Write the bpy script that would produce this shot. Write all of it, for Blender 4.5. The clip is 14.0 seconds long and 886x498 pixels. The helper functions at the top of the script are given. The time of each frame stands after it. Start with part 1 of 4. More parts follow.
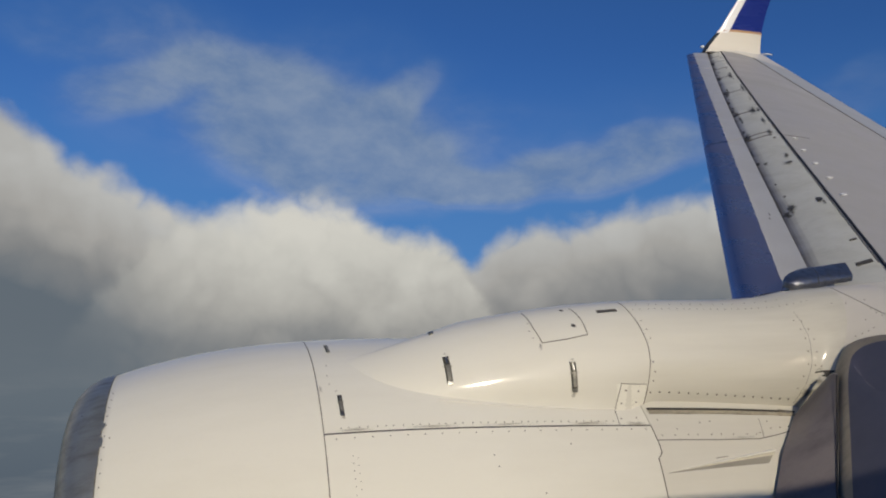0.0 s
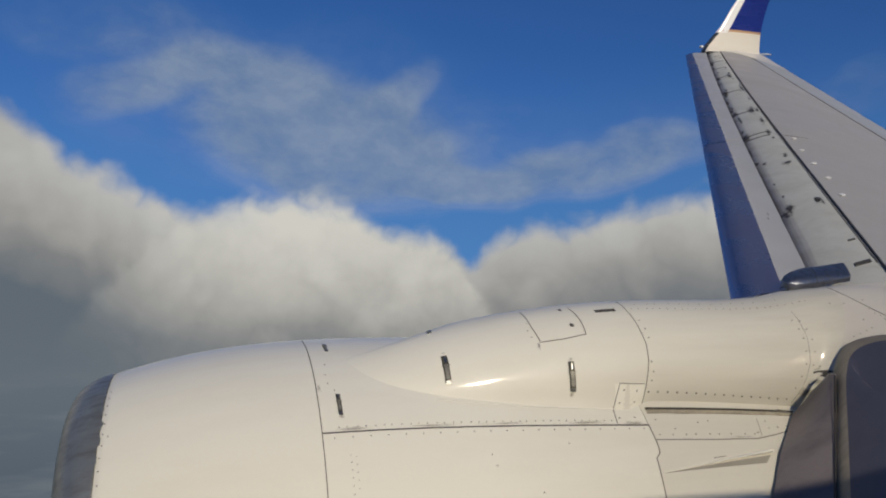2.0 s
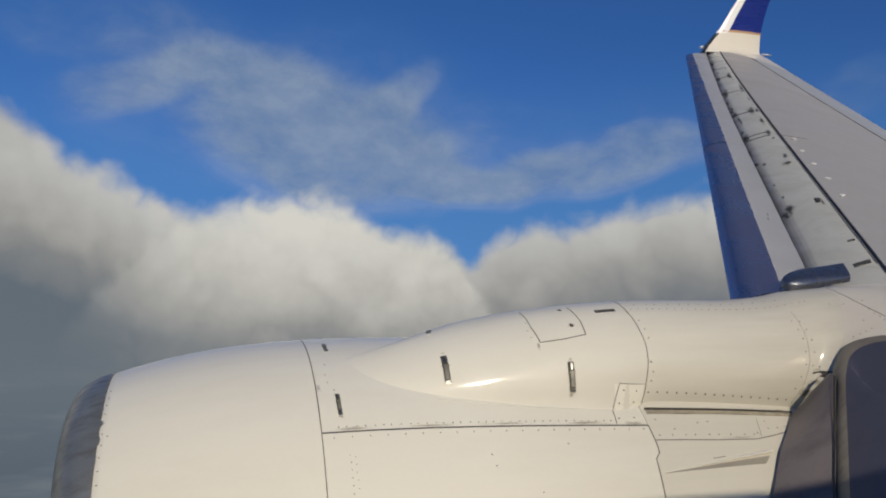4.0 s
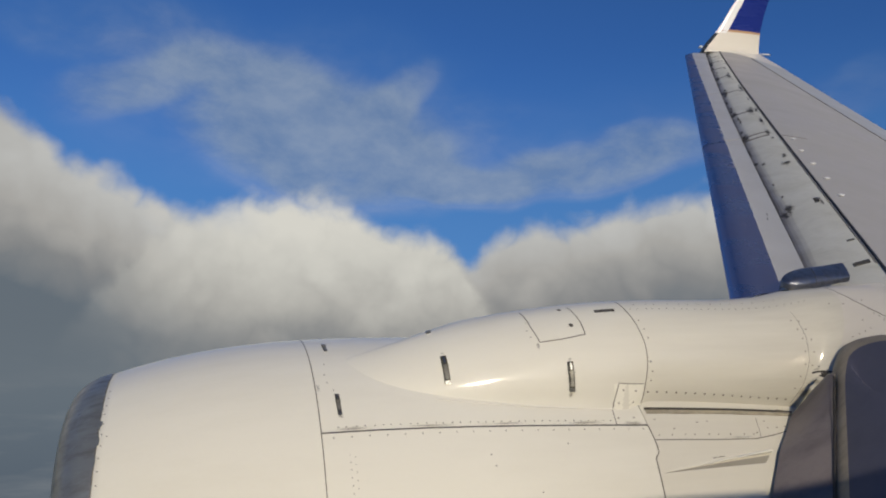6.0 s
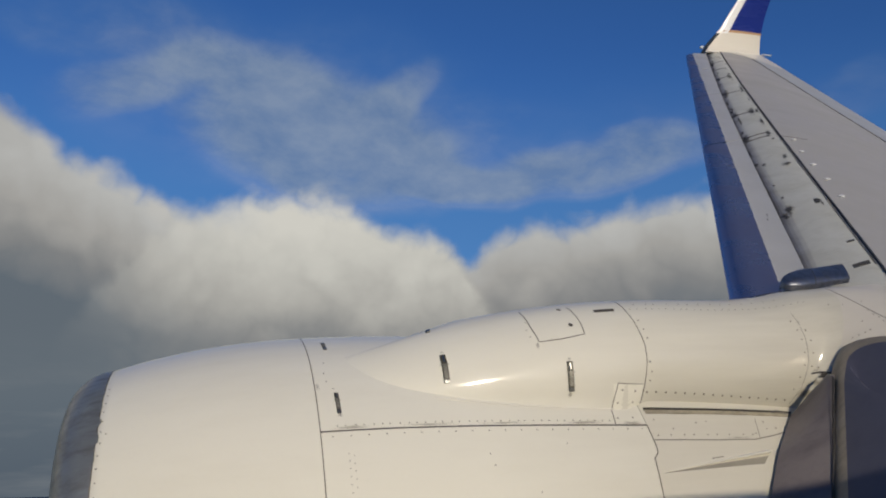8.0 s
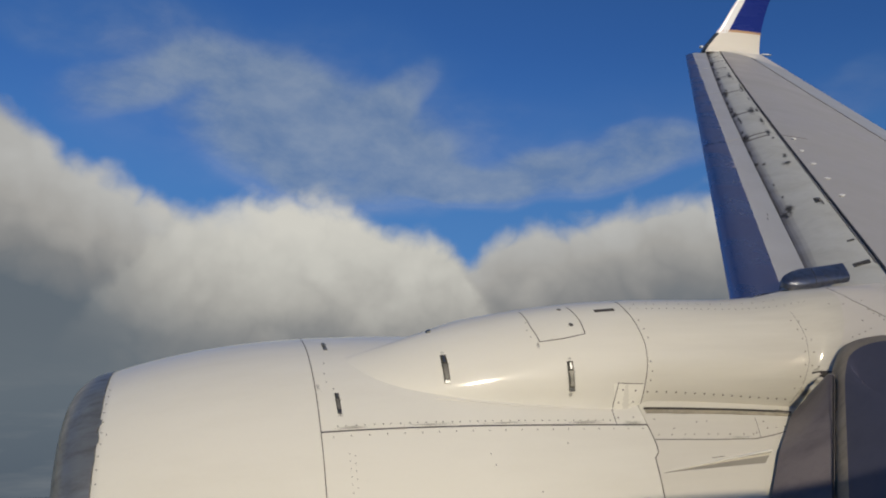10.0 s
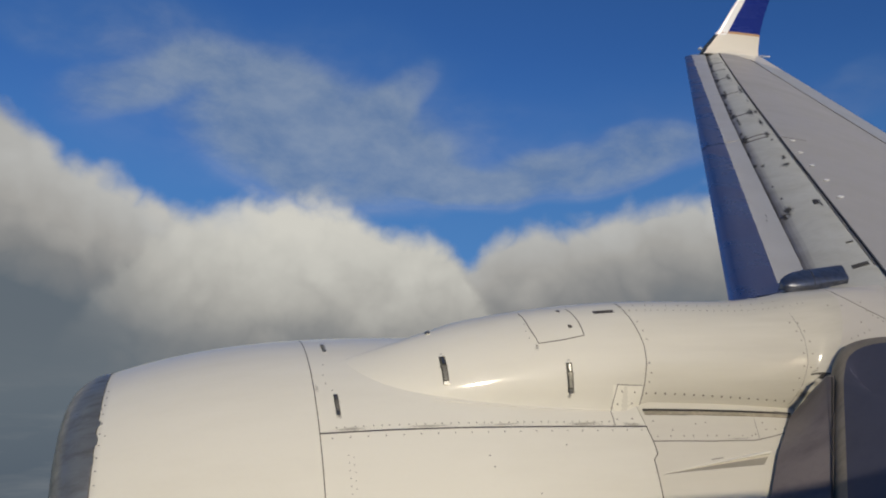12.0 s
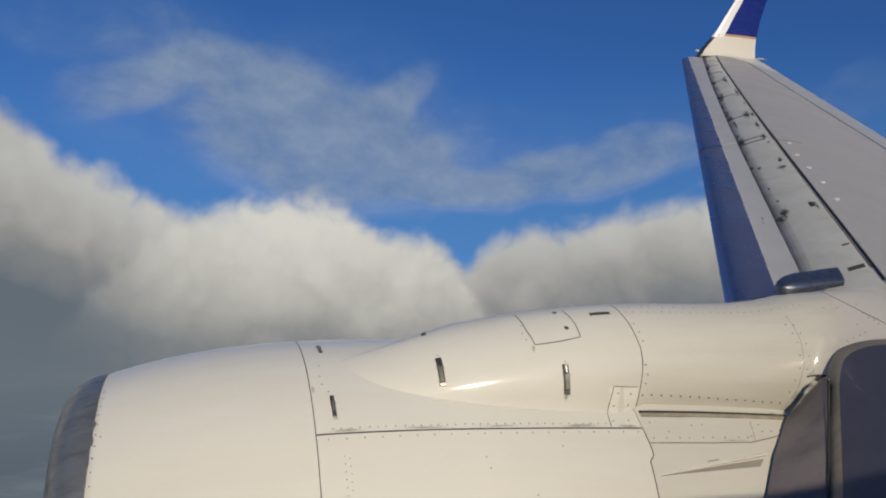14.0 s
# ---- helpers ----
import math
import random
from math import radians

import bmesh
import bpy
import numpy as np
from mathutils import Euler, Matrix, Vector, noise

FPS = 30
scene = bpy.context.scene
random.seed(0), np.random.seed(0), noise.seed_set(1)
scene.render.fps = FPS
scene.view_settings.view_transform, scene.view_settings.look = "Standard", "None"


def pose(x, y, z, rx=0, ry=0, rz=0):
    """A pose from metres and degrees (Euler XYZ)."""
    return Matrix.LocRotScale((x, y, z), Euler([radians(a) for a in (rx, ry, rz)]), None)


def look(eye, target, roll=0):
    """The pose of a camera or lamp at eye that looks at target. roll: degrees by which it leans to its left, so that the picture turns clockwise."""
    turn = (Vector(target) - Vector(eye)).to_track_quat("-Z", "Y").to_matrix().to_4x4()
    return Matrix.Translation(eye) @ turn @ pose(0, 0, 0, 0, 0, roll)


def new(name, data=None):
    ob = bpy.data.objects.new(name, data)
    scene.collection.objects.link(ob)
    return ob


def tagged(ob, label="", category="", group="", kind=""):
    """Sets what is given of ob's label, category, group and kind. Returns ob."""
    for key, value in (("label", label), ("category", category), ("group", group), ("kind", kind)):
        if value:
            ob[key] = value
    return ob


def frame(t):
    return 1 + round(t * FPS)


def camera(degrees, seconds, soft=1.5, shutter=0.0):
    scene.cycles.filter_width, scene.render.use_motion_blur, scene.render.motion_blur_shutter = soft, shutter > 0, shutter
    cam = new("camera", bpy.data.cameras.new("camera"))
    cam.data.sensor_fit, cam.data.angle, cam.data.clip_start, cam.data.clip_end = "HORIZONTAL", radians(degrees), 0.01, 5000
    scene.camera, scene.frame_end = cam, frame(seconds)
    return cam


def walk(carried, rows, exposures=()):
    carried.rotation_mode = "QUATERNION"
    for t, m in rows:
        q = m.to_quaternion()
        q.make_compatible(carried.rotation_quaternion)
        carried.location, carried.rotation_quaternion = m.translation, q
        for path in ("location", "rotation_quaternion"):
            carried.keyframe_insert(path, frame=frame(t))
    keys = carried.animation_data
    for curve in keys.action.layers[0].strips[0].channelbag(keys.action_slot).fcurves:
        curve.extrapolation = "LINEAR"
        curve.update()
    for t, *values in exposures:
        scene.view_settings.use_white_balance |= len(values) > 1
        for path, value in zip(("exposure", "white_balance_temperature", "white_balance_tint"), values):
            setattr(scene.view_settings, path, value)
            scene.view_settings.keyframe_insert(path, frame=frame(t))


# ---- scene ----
# View out of an airliner's cabin window in a banked left turn: nacelle, pylon, wing and winglet against cloud.
# The aircraft's own axes: x aft, y outboard, z up, from the eye at the window; BANK carries them into the level world.

# ---------------------------------------------------------------- camera
LENS = 55.2
YAW, PITCH, ROLL = 16.353, -16.652, 5.471      # the eye's aim in the aircraft's axes
TRUE_PITCH = 11.5                              # the same aim above the true horizon


def aim(yaw, pitch, roll):
    return pose(0, 0, 0, 0, 0, -yaw) @ pose(0, 0, 0, 90 + pitch) @ pose(0, 0, 0, 0, 0, roll)


BANK = pose(0, 0, 0, 90 + TRUE_PITCH) @ aim(YAW, PITCH, ROLL).inverted()

SWAY = [
    (0.0, -0.101, 0.085, -0.197), (0.5, -0.077, 0.07, -0.06), (1.0, -0.033, 0.10, -0.12), (1.5, 0.002, 0.0, 0.03),
    (2.0, -0.004, 0.04, -0.03), (2.5, -0.001, 0.024, 0.03), (3.0, 0.0, 0.024, 0.055), (5.5, 0.048, 0.077, 0.04),
    (6.0, 0.05, 0.046, 0.02), (6.5, -0.004, 0.0, -0.01), (7.0, 0.033, 0.029, 0.068), (7.5, 0.07, 0.025, 0.165),
    (8.0, 0.06, -0.01, 0.29), (10.5, 0.088, 0.005, 0.13), (11.0, 0.183, 0.12, 0.1), (11.5, 0.124, 0.146, 0.122),
    (12.0, 0.106, 0.097, 0.223), (12.5, 0.203, 0.245, 0.26), (13.0, 0.225, 0.267, 0.36), (13.5, 0.348, 0.22, 0.503),
    (14.0, 0.324, 0.21, 0.435),
]
cam = camera(LENS, 14.0, soft=2.0)
EXPOSURE = [(0.0, 0.07), (1.0, 0.09), (1.5, 0.03), (2.0, 0.03), (3.0, 0.10), (5.5, 0.12), (6.0, 0.14), (6.5, 0.07), (7.0, 0.02), (8.0, 0.03), (10.5, 0.05), (12.5, 0.05), (13.0, 0.12), (14.0, 0.11)]
walk(cam, [(t, BANK @ aim(YAW + a, PITCH + b, ROLL + c)) for t, a, b, c in SWAY], EXPOSURE)

# ---------------------------------------------------------------- light
SUN = (BANK.to_3x3() @ Vector((0.10, -0.70, 0.707))).normalized()
sun = new("sun", bpy.data.lights.new("sun", "SUN"))
sun.data.energy, sun.data.angle, sun.data.color = 2.68, radians(0.6), (1.0, 0.868, 0.652)
sun.matrix_world = look((0, 0, 0), -SUN)

world = bpy.data.worlds.new("sky")
scene.world = world
world.use_nodes = True
wt = world.node_tree
sky = wt.nodes.new("ShaderNodeTexSky")
sky.sky_type, sky.sun_disc = "NISHITA", False
sky.sun_elevation = math.asin(SUN.z)
sky.sun_rotation = math.atan2(SUN.x, SUN.y)
sky.air_density, sky.dust_density, sky.ozone_density, sky.altitude = 1.0, 0.0, 5.0, 1500
deepen = wt.nodes.new("ShaderNodeVectorMath")
deepen.operation = "MULTIPLY"
deepen.inputs[1].default_value = (0.64, 0.98, 1.36)      # a deep, clean polar blue
wt.links.new(sky.outputs[0], deepen.inputs[0])
wt.links.new(deepen.outputs[0], wt.nodes["Background"].inputs[0])
wt.nodes["Background"].inputs[1].default_value = 0.065


# ---------------------------------------------------------------- materials
class Nodes:
    """A small shorthand for node trees."""

    def __init__(self, name):
        self.mat = bpy.data.materials.new(name)
        self.mat.use_nodes = True
        self.tree = self.mat.node_tree
        self.bsdf = self.tree.nodes["Principled BSDF"]
        self.out = self.tree.nodes["Material Output"]

    def node(self, kind, **sets):
        n = self.tree.nodes.new("ShaderNode" + kind)
        for key, value in sets.items():
            if key == "operation":
                n.operation = value
            elif key == "blend":
                n.blend_type = value
            elif key == "data":
                n.data_type = value
        return n

    def link(self, a, b):
        self.tree.links.new(a, b)

    def put(self, socket, value):
        if isinstance(value, bpy.types.NodeSocket):
            self.link(value, socket)
        else:
            socket.default_value = value

    def math(self, op, a, b=0.0, clamp=False):
        n = self.node("Math", operation=op)
        n.use_clamp = clamp
        self.put(n.inputs[0], a)
        self.put(n.inputs[1], b)
        return n.outputs[0]

    def coords(self, scale=(1, 1, 1), kind="Object"):
        tc, mp = self.node("TexCoord"), self.node("Mapping")
        mp.inputs["Scale"].default_value = scale
        self.link(tc.outputs[kind], mp.inputs[0])
        return mp.outputs[0]

    def noise(self, vec, scale, detail=4.0, rough=0.55, distort=0.0):
        n = self.node("TexNoise")
        self.link(vec, n.inputs["Vector"])
        n.inputs["Scale"].default_value, n.inputs["Detail"].default_value = scale, detail
        n.inputs["Roughness"].default_value, n.inputs["Distortion"].default_value = rough, distort
        return n.outputs[0]

    def span(self, value, lo, hi, a=0.0, b=1.0, smooth=False):
        n = self.node("MapRange")
        n.clamp = True
        n.interpolation_type = "SMOOTHSTEP" if smooth else "LINEAR"
        self.put(n.inputs[0], value)
        for i, v in enumerate((lo, hi, a, b)):
            self.put(n.inputs[1 + i], v)
        return n.outputs[0]

    def mix(self, fac, a, b, blend="MIX"):
        n = self.node("Mix", data="RGBA")
        n.blend_type = blend
        self.put(n.inputs[0], fac)
        for i, c in ((6, a), (7, b)):
            self.put(n.inputs[i], (*c, 1) if isinstance(c, tuple) and len(c) == 3 else c)
        return n.outputs[2]

    def bump(self, height, strength, distance):
        n = self.node("Bump")
        n.inputs["Strength"].default_value, n.inputs["Distance"].default_value = strength, distance
        self.link(height, n.inputs["Height"])
        self.link(n.outputs[0], self.bsdf.inputs["Normal"])


def painted(name, base, dirt, rough, amount=0.35, streak=(1.0, 4.0, 4.0), coat=0.3, ripple=0.0015, falloff=None):
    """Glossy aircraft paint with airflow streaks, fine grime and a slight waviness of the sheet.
    The last argument gives a colour and the two stations between which light falling off aft is painted in."""
    n = Nodes(name)
    big = n.noise(n.coords(streak), 1.6, 5, 0.6)
    fine = n.noise(n.coords(), 55, 6, 0.65)
    fac = n.math("MULTIPLY", n.math("ADD", n.span(big, 0.45, 0.75), n.span(fine, 0.5, 0.85, 0, 0.35)), amount, True)
    tone = n.mix(fac, base, dirt)
    if falloff:
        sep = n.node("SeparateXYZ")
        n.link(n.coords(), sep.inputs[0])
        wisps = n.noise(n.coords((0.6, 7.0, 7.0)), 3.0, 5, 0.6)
        aft = n.math("MULTIPLY", n.span(sep.outputs[0], falloff[1], falloff[2]), n.span(wisps, 0.3, 0.7, 0.78, 1.0))
        tone = n.mix(aft, tone, falloff[0])
    n.link(tone, n.bsdf.inputs["Base Color"])
    n.link(n.span(big, 0.3, 0.75, rough * 0.8, rough * 1.35), n.bsdf.inputs["Roughness"])
    n.bsdf.inputs["Coat Weight"].default_value, n.bsdf.inputs["Coat Roughness"].default_value = coat, 0.10
    n.bsdf.inputs["Specular IOR Level"].default_value = 0.25
    n.bump(n.noise(n.coords(), 3.0, 2, 0.4), 0.4, ripple)
    return n.mat


def metal(name, base, rough, stain, amount=0.5, streak=(2.0, 2.0, 2.0), dents=0.25):
    """Bare sheet metal with uneven polish and stains."""
    n = Nodes(name)
    big = n.noise(n.coords(streak), 3.0, 6, 0.65, 0.4)
    fine = n.noise(n.coords(), 60, 5, 0.6)
    fac = n.math("MULTIPLY", n.span(big, 0.42, 0.72), amount)
    n.link(n.mix(fac, base, stain), n.bsdf.inputs["Base Color"])
    n.bsdf.inputs["Metallic"].default_value = 1.0
    n.link(n.math("ADD", n.span(big, 0.3, 0.7, rough * 0.75, rough * 1.4), n.span(fine, 0.3, 0.8, -0.03, 0.05)),
           n.bsdf.inputs["Roughness"])
    n.bump(big, dents, 0.002)
    return n.mat


def plain(name, base, rough, metallic=0.0):
    n = Nodes(name)
    g = n.noise(n.coords(), 40, 4)
    dark = tuple(c * 0.6 for c in base)
    n.link(n.mix(n.span(g, 0.4, 0.75), base, dark), n.bsdf.inputs["Base Color"])
    n.bsdf.inputs["Roughness"].default_value, n.bsdf.inputs["Metallic"].default_value = rough, metallic
    return n.mat


WHITE = painted("white nacelle paint", (0.775, 0.755, 0.665), (0.60, 0.57, 0.475), 0.45, 0.20, coat=0.45)
GLOSS_WHITE = painted("glossy white bead for glints", (0.78, 0.76, 0.68), (0.70, 0.67, 0.59), 0.2, 0.2, coat=1.0)
# light falling off aft is painted into these whites; the reverser's base is lowered too
FALLOFF = ((0.46, 0.44, 0.38), 1.0, 2.8)
PYLON_WHITE = painted("white paint with aft shade", (0.775, 0.755, 0.665), (0.60, 0.57, 0.475), 0.45, 0.20, coat=0.45, falloff=FALLOFF)
REVERSER_WHITE = painted("white reverser paint with aft shade", (0.68, 0.655, 0.57), (0.54, 0.51, 0.425), 0.5, 0.3, coat=0.4, falloff=FALLOFF)
# white lowered to stand for sun that strikes the root less squarely
GLOVE = painted("white root paint with shade", (0.52, 0.495, 0.45), (0.45, 0.425, 0.385), 0.5, 0.3, coat=0.2)
WING_GREY = painted("grey wing paint", (0.385, 0.375, 0.365), (0.345, 0.335, 0.325), 0.5, 0.3, (0.9, 0.5, 1.0), coat=0.05)
TRAIL_GREY = painted("pale trailing edge paint", (0.40, 0.41, 0.42), (0.35, 0.36, 0.37), 0.45, 0.3, (1.5, 0.6, 1.0), coat=0.1)
SLAT_WHITE = painted("pale slat paint", (0.50, 0.49, 0.47), (0.40, 0.385, 0.37), 0.38, 0.35, (1.5, 0.6, 1.0))
CREAM = painted("cream winglet paint", (0.74, 0.70, 0.62), (0.60, 0.55, 0.47), 0.35, 0.2)
BLUE = painted("deep blue winglet paint", (0.012, 0.028, 0.23), (0.02, 0.04, 0.26), 0.25, 0.3)
BELLY = painted("grey fuselage paint", (0.42, 0.43, 0.45), (0.33, 0.33, 0.34), 0.35, 0.2)
FLAP_GREY = painted("grey flap paint", (0.165, 0.148, 0.15), (0.095, 0.085, 0.09), 0.35, 0.8, (3, 7, 0.8))
# flap face and rim: two colours imitate what one metal surface reflects
FLAP_DARK = painted("flap paint with dark reflection", (0.082, 0.084, 0.12), (0.056, 0.057, 0.088), 0.34, 0.4)
FLAP_RIM = painted("worn rim paint with lit brown-grey", (0.29, 0.255, 0.205), (0.14, 0.125, 0.105), 0.42, 0.8, (4, 9, 1.2), coat=0.15)
END_METAL = metal("dark slate end fairing metal", (0.24, 0.25, 0.285), 0.40, (0.14, 0.15, 0.18), 0.8, (9, 9, 9), 0.35)
# winglet edge: near-white colour stands in for sun gleaming on metal
EDGE_WHITE = painted("white edge paint for metal gleam", (0.95, 0.95, 0.95), (0.85, 0.85, 0.85), 0.22, 0.1, coat=1.0)
GOLD = painted("gold stripe paint", (0.50, 0.30, 0.16), (0.42, 0.26, 0.15), 0.4)
LIP_METAL = metal("dull lip metal", (0.37, 0.375, 0.345), 0.36, (0.20, 0.20, 0.185), 0.9, (1.4, 5, 5))
LIP_METAL.node_tree.nodes["Principled BSDF"].inputs["Metallic"].default_value = 0.72
SLAT_METAL = metal("polished slat metal", (0.52, 0.40, 0.46), 0.28, (0.46, 0.36, 0.42), 0.4, (1.0, 0.5, 1.0), 0.03)
SHADE_GREY = painted("grey strake shade paint", (0.27, 0.255, 0.22), (0.20, 0.185, 0.16), 0.5, 0.6, (3, 6, 6), coat=0.1)
STEEL = plain("steel latch", (0.30, 0.30, 0.29), 0.35, 1.0)
RIVET = plain("rivet heads", (0.25, 0.225, 0.19), 0.5, 0.2)
SEAL = plain("dark seam sealant", (0.055, 0.05, 0.045), 0.75)
SEAM = plain("brown seam sealant", (0.115, 0.10, 0.08), 0.75)
LATCH_WELL = plain("grimy olive latch well", (0.075, 0.07, 0.05), 0.7)
LATCH_STRAP = plain("dull grey latch strap", (0.25, 0.24, 0.205), 0.5, 0.3)
SEAL_SOFT = plain("worn seam sealant", (0.20, 0.185, 0.165), 0.75)
FILLER = plain("tan sealant", (0.33, 0.295, 0.22), 0.8)
SMUDGE = plain("grimy dark opening", (0.07, 0.064, 0.053), 0.7)
BLACK = plain("plain black seal and cove", (0.02, 0.02, 0.022), 0.6)
DUCT = plain("grey duct liner", (0.16, 0.16, 0.17), 0.6)
CHROME = plain("bright nav lamp glass", (0.82, 0.85, 0.88), 0.1, 0.2)
LAMP_GLASS = plain("dark lamp glass", (0.05, 0.06, 0.075), 0.12, 0.3)
PALE = plain("pale fin paint", (0.80, 0.80, 0.79), 0.4)


def mottled(name, pale, dull, metallic, rough):
    """Weathered leading edge skin: blotches at two scales and faint chordwise streaks."""
    n = Nodes(name)
    big = n.noise(n.coords((1.2, 0.8, 1.0)), 3.2, 6, 0.65, 0.6)
    fine = n.noise(n.coords((1.0, 6.0, 1.0)), 9.0, 5, 0.6, 0.3)
    tone = n.mix(n.span(big, 0.35, 0.7), pale, dull)
    tone = n.mix(n.span(fine, 0.55, 0.8, 0, 0.45), tone, tuple(c * 0.55 for c in dull))
    n.link(tone, n.bsdf.inputs["Base Color"])
    n.bsdf.inputs["Metallic"].default_value = metallic
    n.link(n.span(big, 0.3, 0.7, rough * 0.75, rough * 1.3), n.bsdf.inputs["Roughness"])
    n.bump(big, 0.2, 0.002)
    return n.mat


def smeared(name, colour, most):
    """Oily dirt that thins out towards the rim of each smear."""
    n = Nodes(name)
    n.bsdf.inputs["Base Color"].default_value = (*colour, 1)
    n.bsdf.inputs["Roughness"].default_value = 0.6
    sep = n.node("SeparateXYZ")
    n.link(n.coords((1, 1, 1), "UV"), sep.inputs[0])
    torn = n.noise(n.coords((1.0, 1.0, 1.0)), 16, 5, 0.65)
    n.link(n.span(n.math("ADD", sep.outputs[0], n.math("MULTIPLY", n.math("SUBTRACT", torn, 0.5), 1.6)), 0.05, 0.95, most, 0.0, True), n.bsdf.inputs["Alpha"])
    return n.mat


SMEAR = smeared("oily soot smear", (0.045, 0.04, 0.036), 0.85)
GRIME = smeared("brown oily grime", (0.20, 0.165, 0.11), 0.4)
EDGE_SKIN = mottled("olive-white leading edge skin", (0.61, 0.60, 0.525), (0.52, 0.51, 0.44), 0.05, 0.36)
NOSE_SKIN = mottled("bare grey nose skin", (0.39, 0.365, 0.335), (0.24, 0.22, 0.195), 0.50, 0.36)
DARK_SKIN = mottled("dark brown-grey nose skin", (0.24, 0.215, 0.185), (0.13, 0.115, 0.095), 0.50, 0.45)
MID_SKIN = mottled("mid grey edge skin", (0.50, 0.48, 0.43), (0.36, 0.34, 0.30), 0.35, 0.36)
OLIVE_SKIN = mottled("olive-grey edge skin", (0.56, 0.545, 0.48), (0.44, 0.425, 0.37), 0.20, 0.36)


# ---------------------------------------------------------------- building helpers
def part(name, bm, material, parent=None, label="", smooth=True):
    """Links a bmesh as one mesh object under a thing or a part."""
    bmesh.ops.recalc_face_normals(bm, faces=bm.faces)
    for e in bm.edges:
        if len(e.link_faces) == 2 and e.calc_face_angle(0.0) > 0.7:
            e.smooth = False
    me = bpy.data.meshes.new(name)
    bm.to_mesh(me)
    bm.free()
    me.materials.append(material)
    for p in me.polygons:
        p.use_smooth = smooth
    ob = new(name, me)
    if parent:
        ob.parent = parent
    if label:
        tagged(ob, label)
    return ob


def thing(name, label, category, kind="", group=""):
    ob = new(name)
    ob.matrix_basis = BANK
    return tagged(ob, label, category, group, kind)


def grid(rows, closed=False, bm=None):
    """A sheet from rows of points; closed joins each row's end to its start."""
    bm = bm or bmesh.new()
    vs = [[bm.verts.new(p) for p in row] for row in rows]
    for a, b in zip(vs, vs[1:]):
        n = len(a)
        for i in range(n if closed else n - 1):
            j = (i + 1) % n
            bm.faces.new((a[i], a[j], b[j], b[i]))
    return bm


def shell(rows, depth):
    """A sheet with thickness: the rows, and the same rows moved by depth, joined at the rim."""
    d = Vector(depth)
    bm = bmesh.new()
    top = [[bm.verts.new(p) for p in row] for row in rows]
    low = [[bm.verts.new(Vector(p) + d) for p in row] for row in rows]
    for vs in (top, low):
        for a, b in zip(vs, vs[1:]):
            for i in range(len(a) - 1):
                bm.faces.new((a[i], a[i + 1], b[i + 1], b[i]))

    def rim(a, b):
        for i in range(len(a) - 1):
            bm.faces.new((a[i], a[i + 1], b[i + 1], b[i]))
    rim(top[0], low[0])
    rim(top[-1], low[-1])
    rim([r[0] for r in top], [r[0] for r in low])
    rim([r[-1] for r in top], [r[-1] for r in low])
    return bm


def ribbon(surface, pts, width, lift=0.0012, steps=6, bm=None):
    """A narrow raised bead that follows a surface through a few of its (a, b) places."""
    bm = bm or bmesh.new()
    path = []
    for (a0, b0), (a1, b1) in zip(pts, pts[1:]):
        for k in range(steps):
            f = k / steps
            path.append((a0 + (a1 - a0) * f, b0 + (b1 - b0) * f))
    path.append(pts[-1])
    mid = [Vector(surface(a, b, lift)) for a, b in path]
    low = [Vector(surface(a, b, -0.002)) for a, b in path]
    rows = []
    for i, p in enumerate(mid):
        run = (mid[min(i + 1, len(mid) - 1)] - mid[max(i - 1, 0)]).normalized()
        up = (p - low[i]).normalized()
        side = run.cross(up).normalized() * (width / 2)
        rows.append([low[i] - side, p - side * 0.8, p + side * 0.8, low[i] + side])
    return grid(rows, bm=bm)


def studs(surface, places, size, lift=0.0015, bm=None):
    """Flat round fastener heads at (a, b) places of a surface, as one mesh."""
    bm = bm or bmesh.new()
    for a, b in places:
        p = Vector(surface(a, b, lift))
        q = Vector(surface(a, b, -0.002))
        m = Matrix.Translation(p) @ (p - q).to_track_quat("Z", "Y").to_matrix().to_4x4()
        ring = [bm.verts.new(m @ Vector((size * math.cos(k * math.pi / 4), size * math.sin(k * math.pi / 4), -0.001))) for k in range(8)]
        top = [bm.verts.new(m @ Vector((size * 0.7 * math.cos(k * math.pi / 4), size * 0.7 * math.sin(k * math.pi / 4), 0.0008))) for k in range(8)]
        for k in range(8):
            bm.faces.new((ring[k], ring[(k + 1) % 8], top[(k + 1) % 8], top[k]))
        bm.faces.new(top)
    return bm


def run(p, q, n, jitter=0.0):
    """n places evenly from p to q."""
    return [(p[0] + (q[0] - p[0]) * k / (n - 1) + random.uniform(-jitter, jitter), p[1] + (q[1] - p[1]) * k / (n - 1)) for k in range(n)]


def patch(surface, a0, a1, b0, b1, lift, na=6, nb=8, depth=0.006):
    """A raised plate that follows a surface between two pairs of places."""
    bm = bmesh.new()
    top = [[bm.verts.new(surface(a0 + (a1 - a0) * i / na, b0 + (b1 - b0) * j / nb, lift)) for j in range(nb + 1)] for i in range(na + 1)]
    low = [[bm.verts.new(surface(a0 + (a1 - a0) * i / na, b0 + (b1 - b0) * j / nb, lift - depth)) for j in range(nb + 1)] for i in range(na + 1)]
    for i in range(na):
        for j in range(nb):
            bm.faces.new((top[i][j], top[i + 1][j], top[i + 1][j + 1], top[i][j + 1]))
    for i in range(na):
        for j in (0, nb):
            bm.faces.new((top[i][j], top[i + 1][j], low[i + 1][j], low[i][j]))
    for j in range(nb):
        for i in (0, na):
            bm.faces.new((top[i][j], top[i][j + 1], low[i][j + 1], low[i][j]))
    return bm


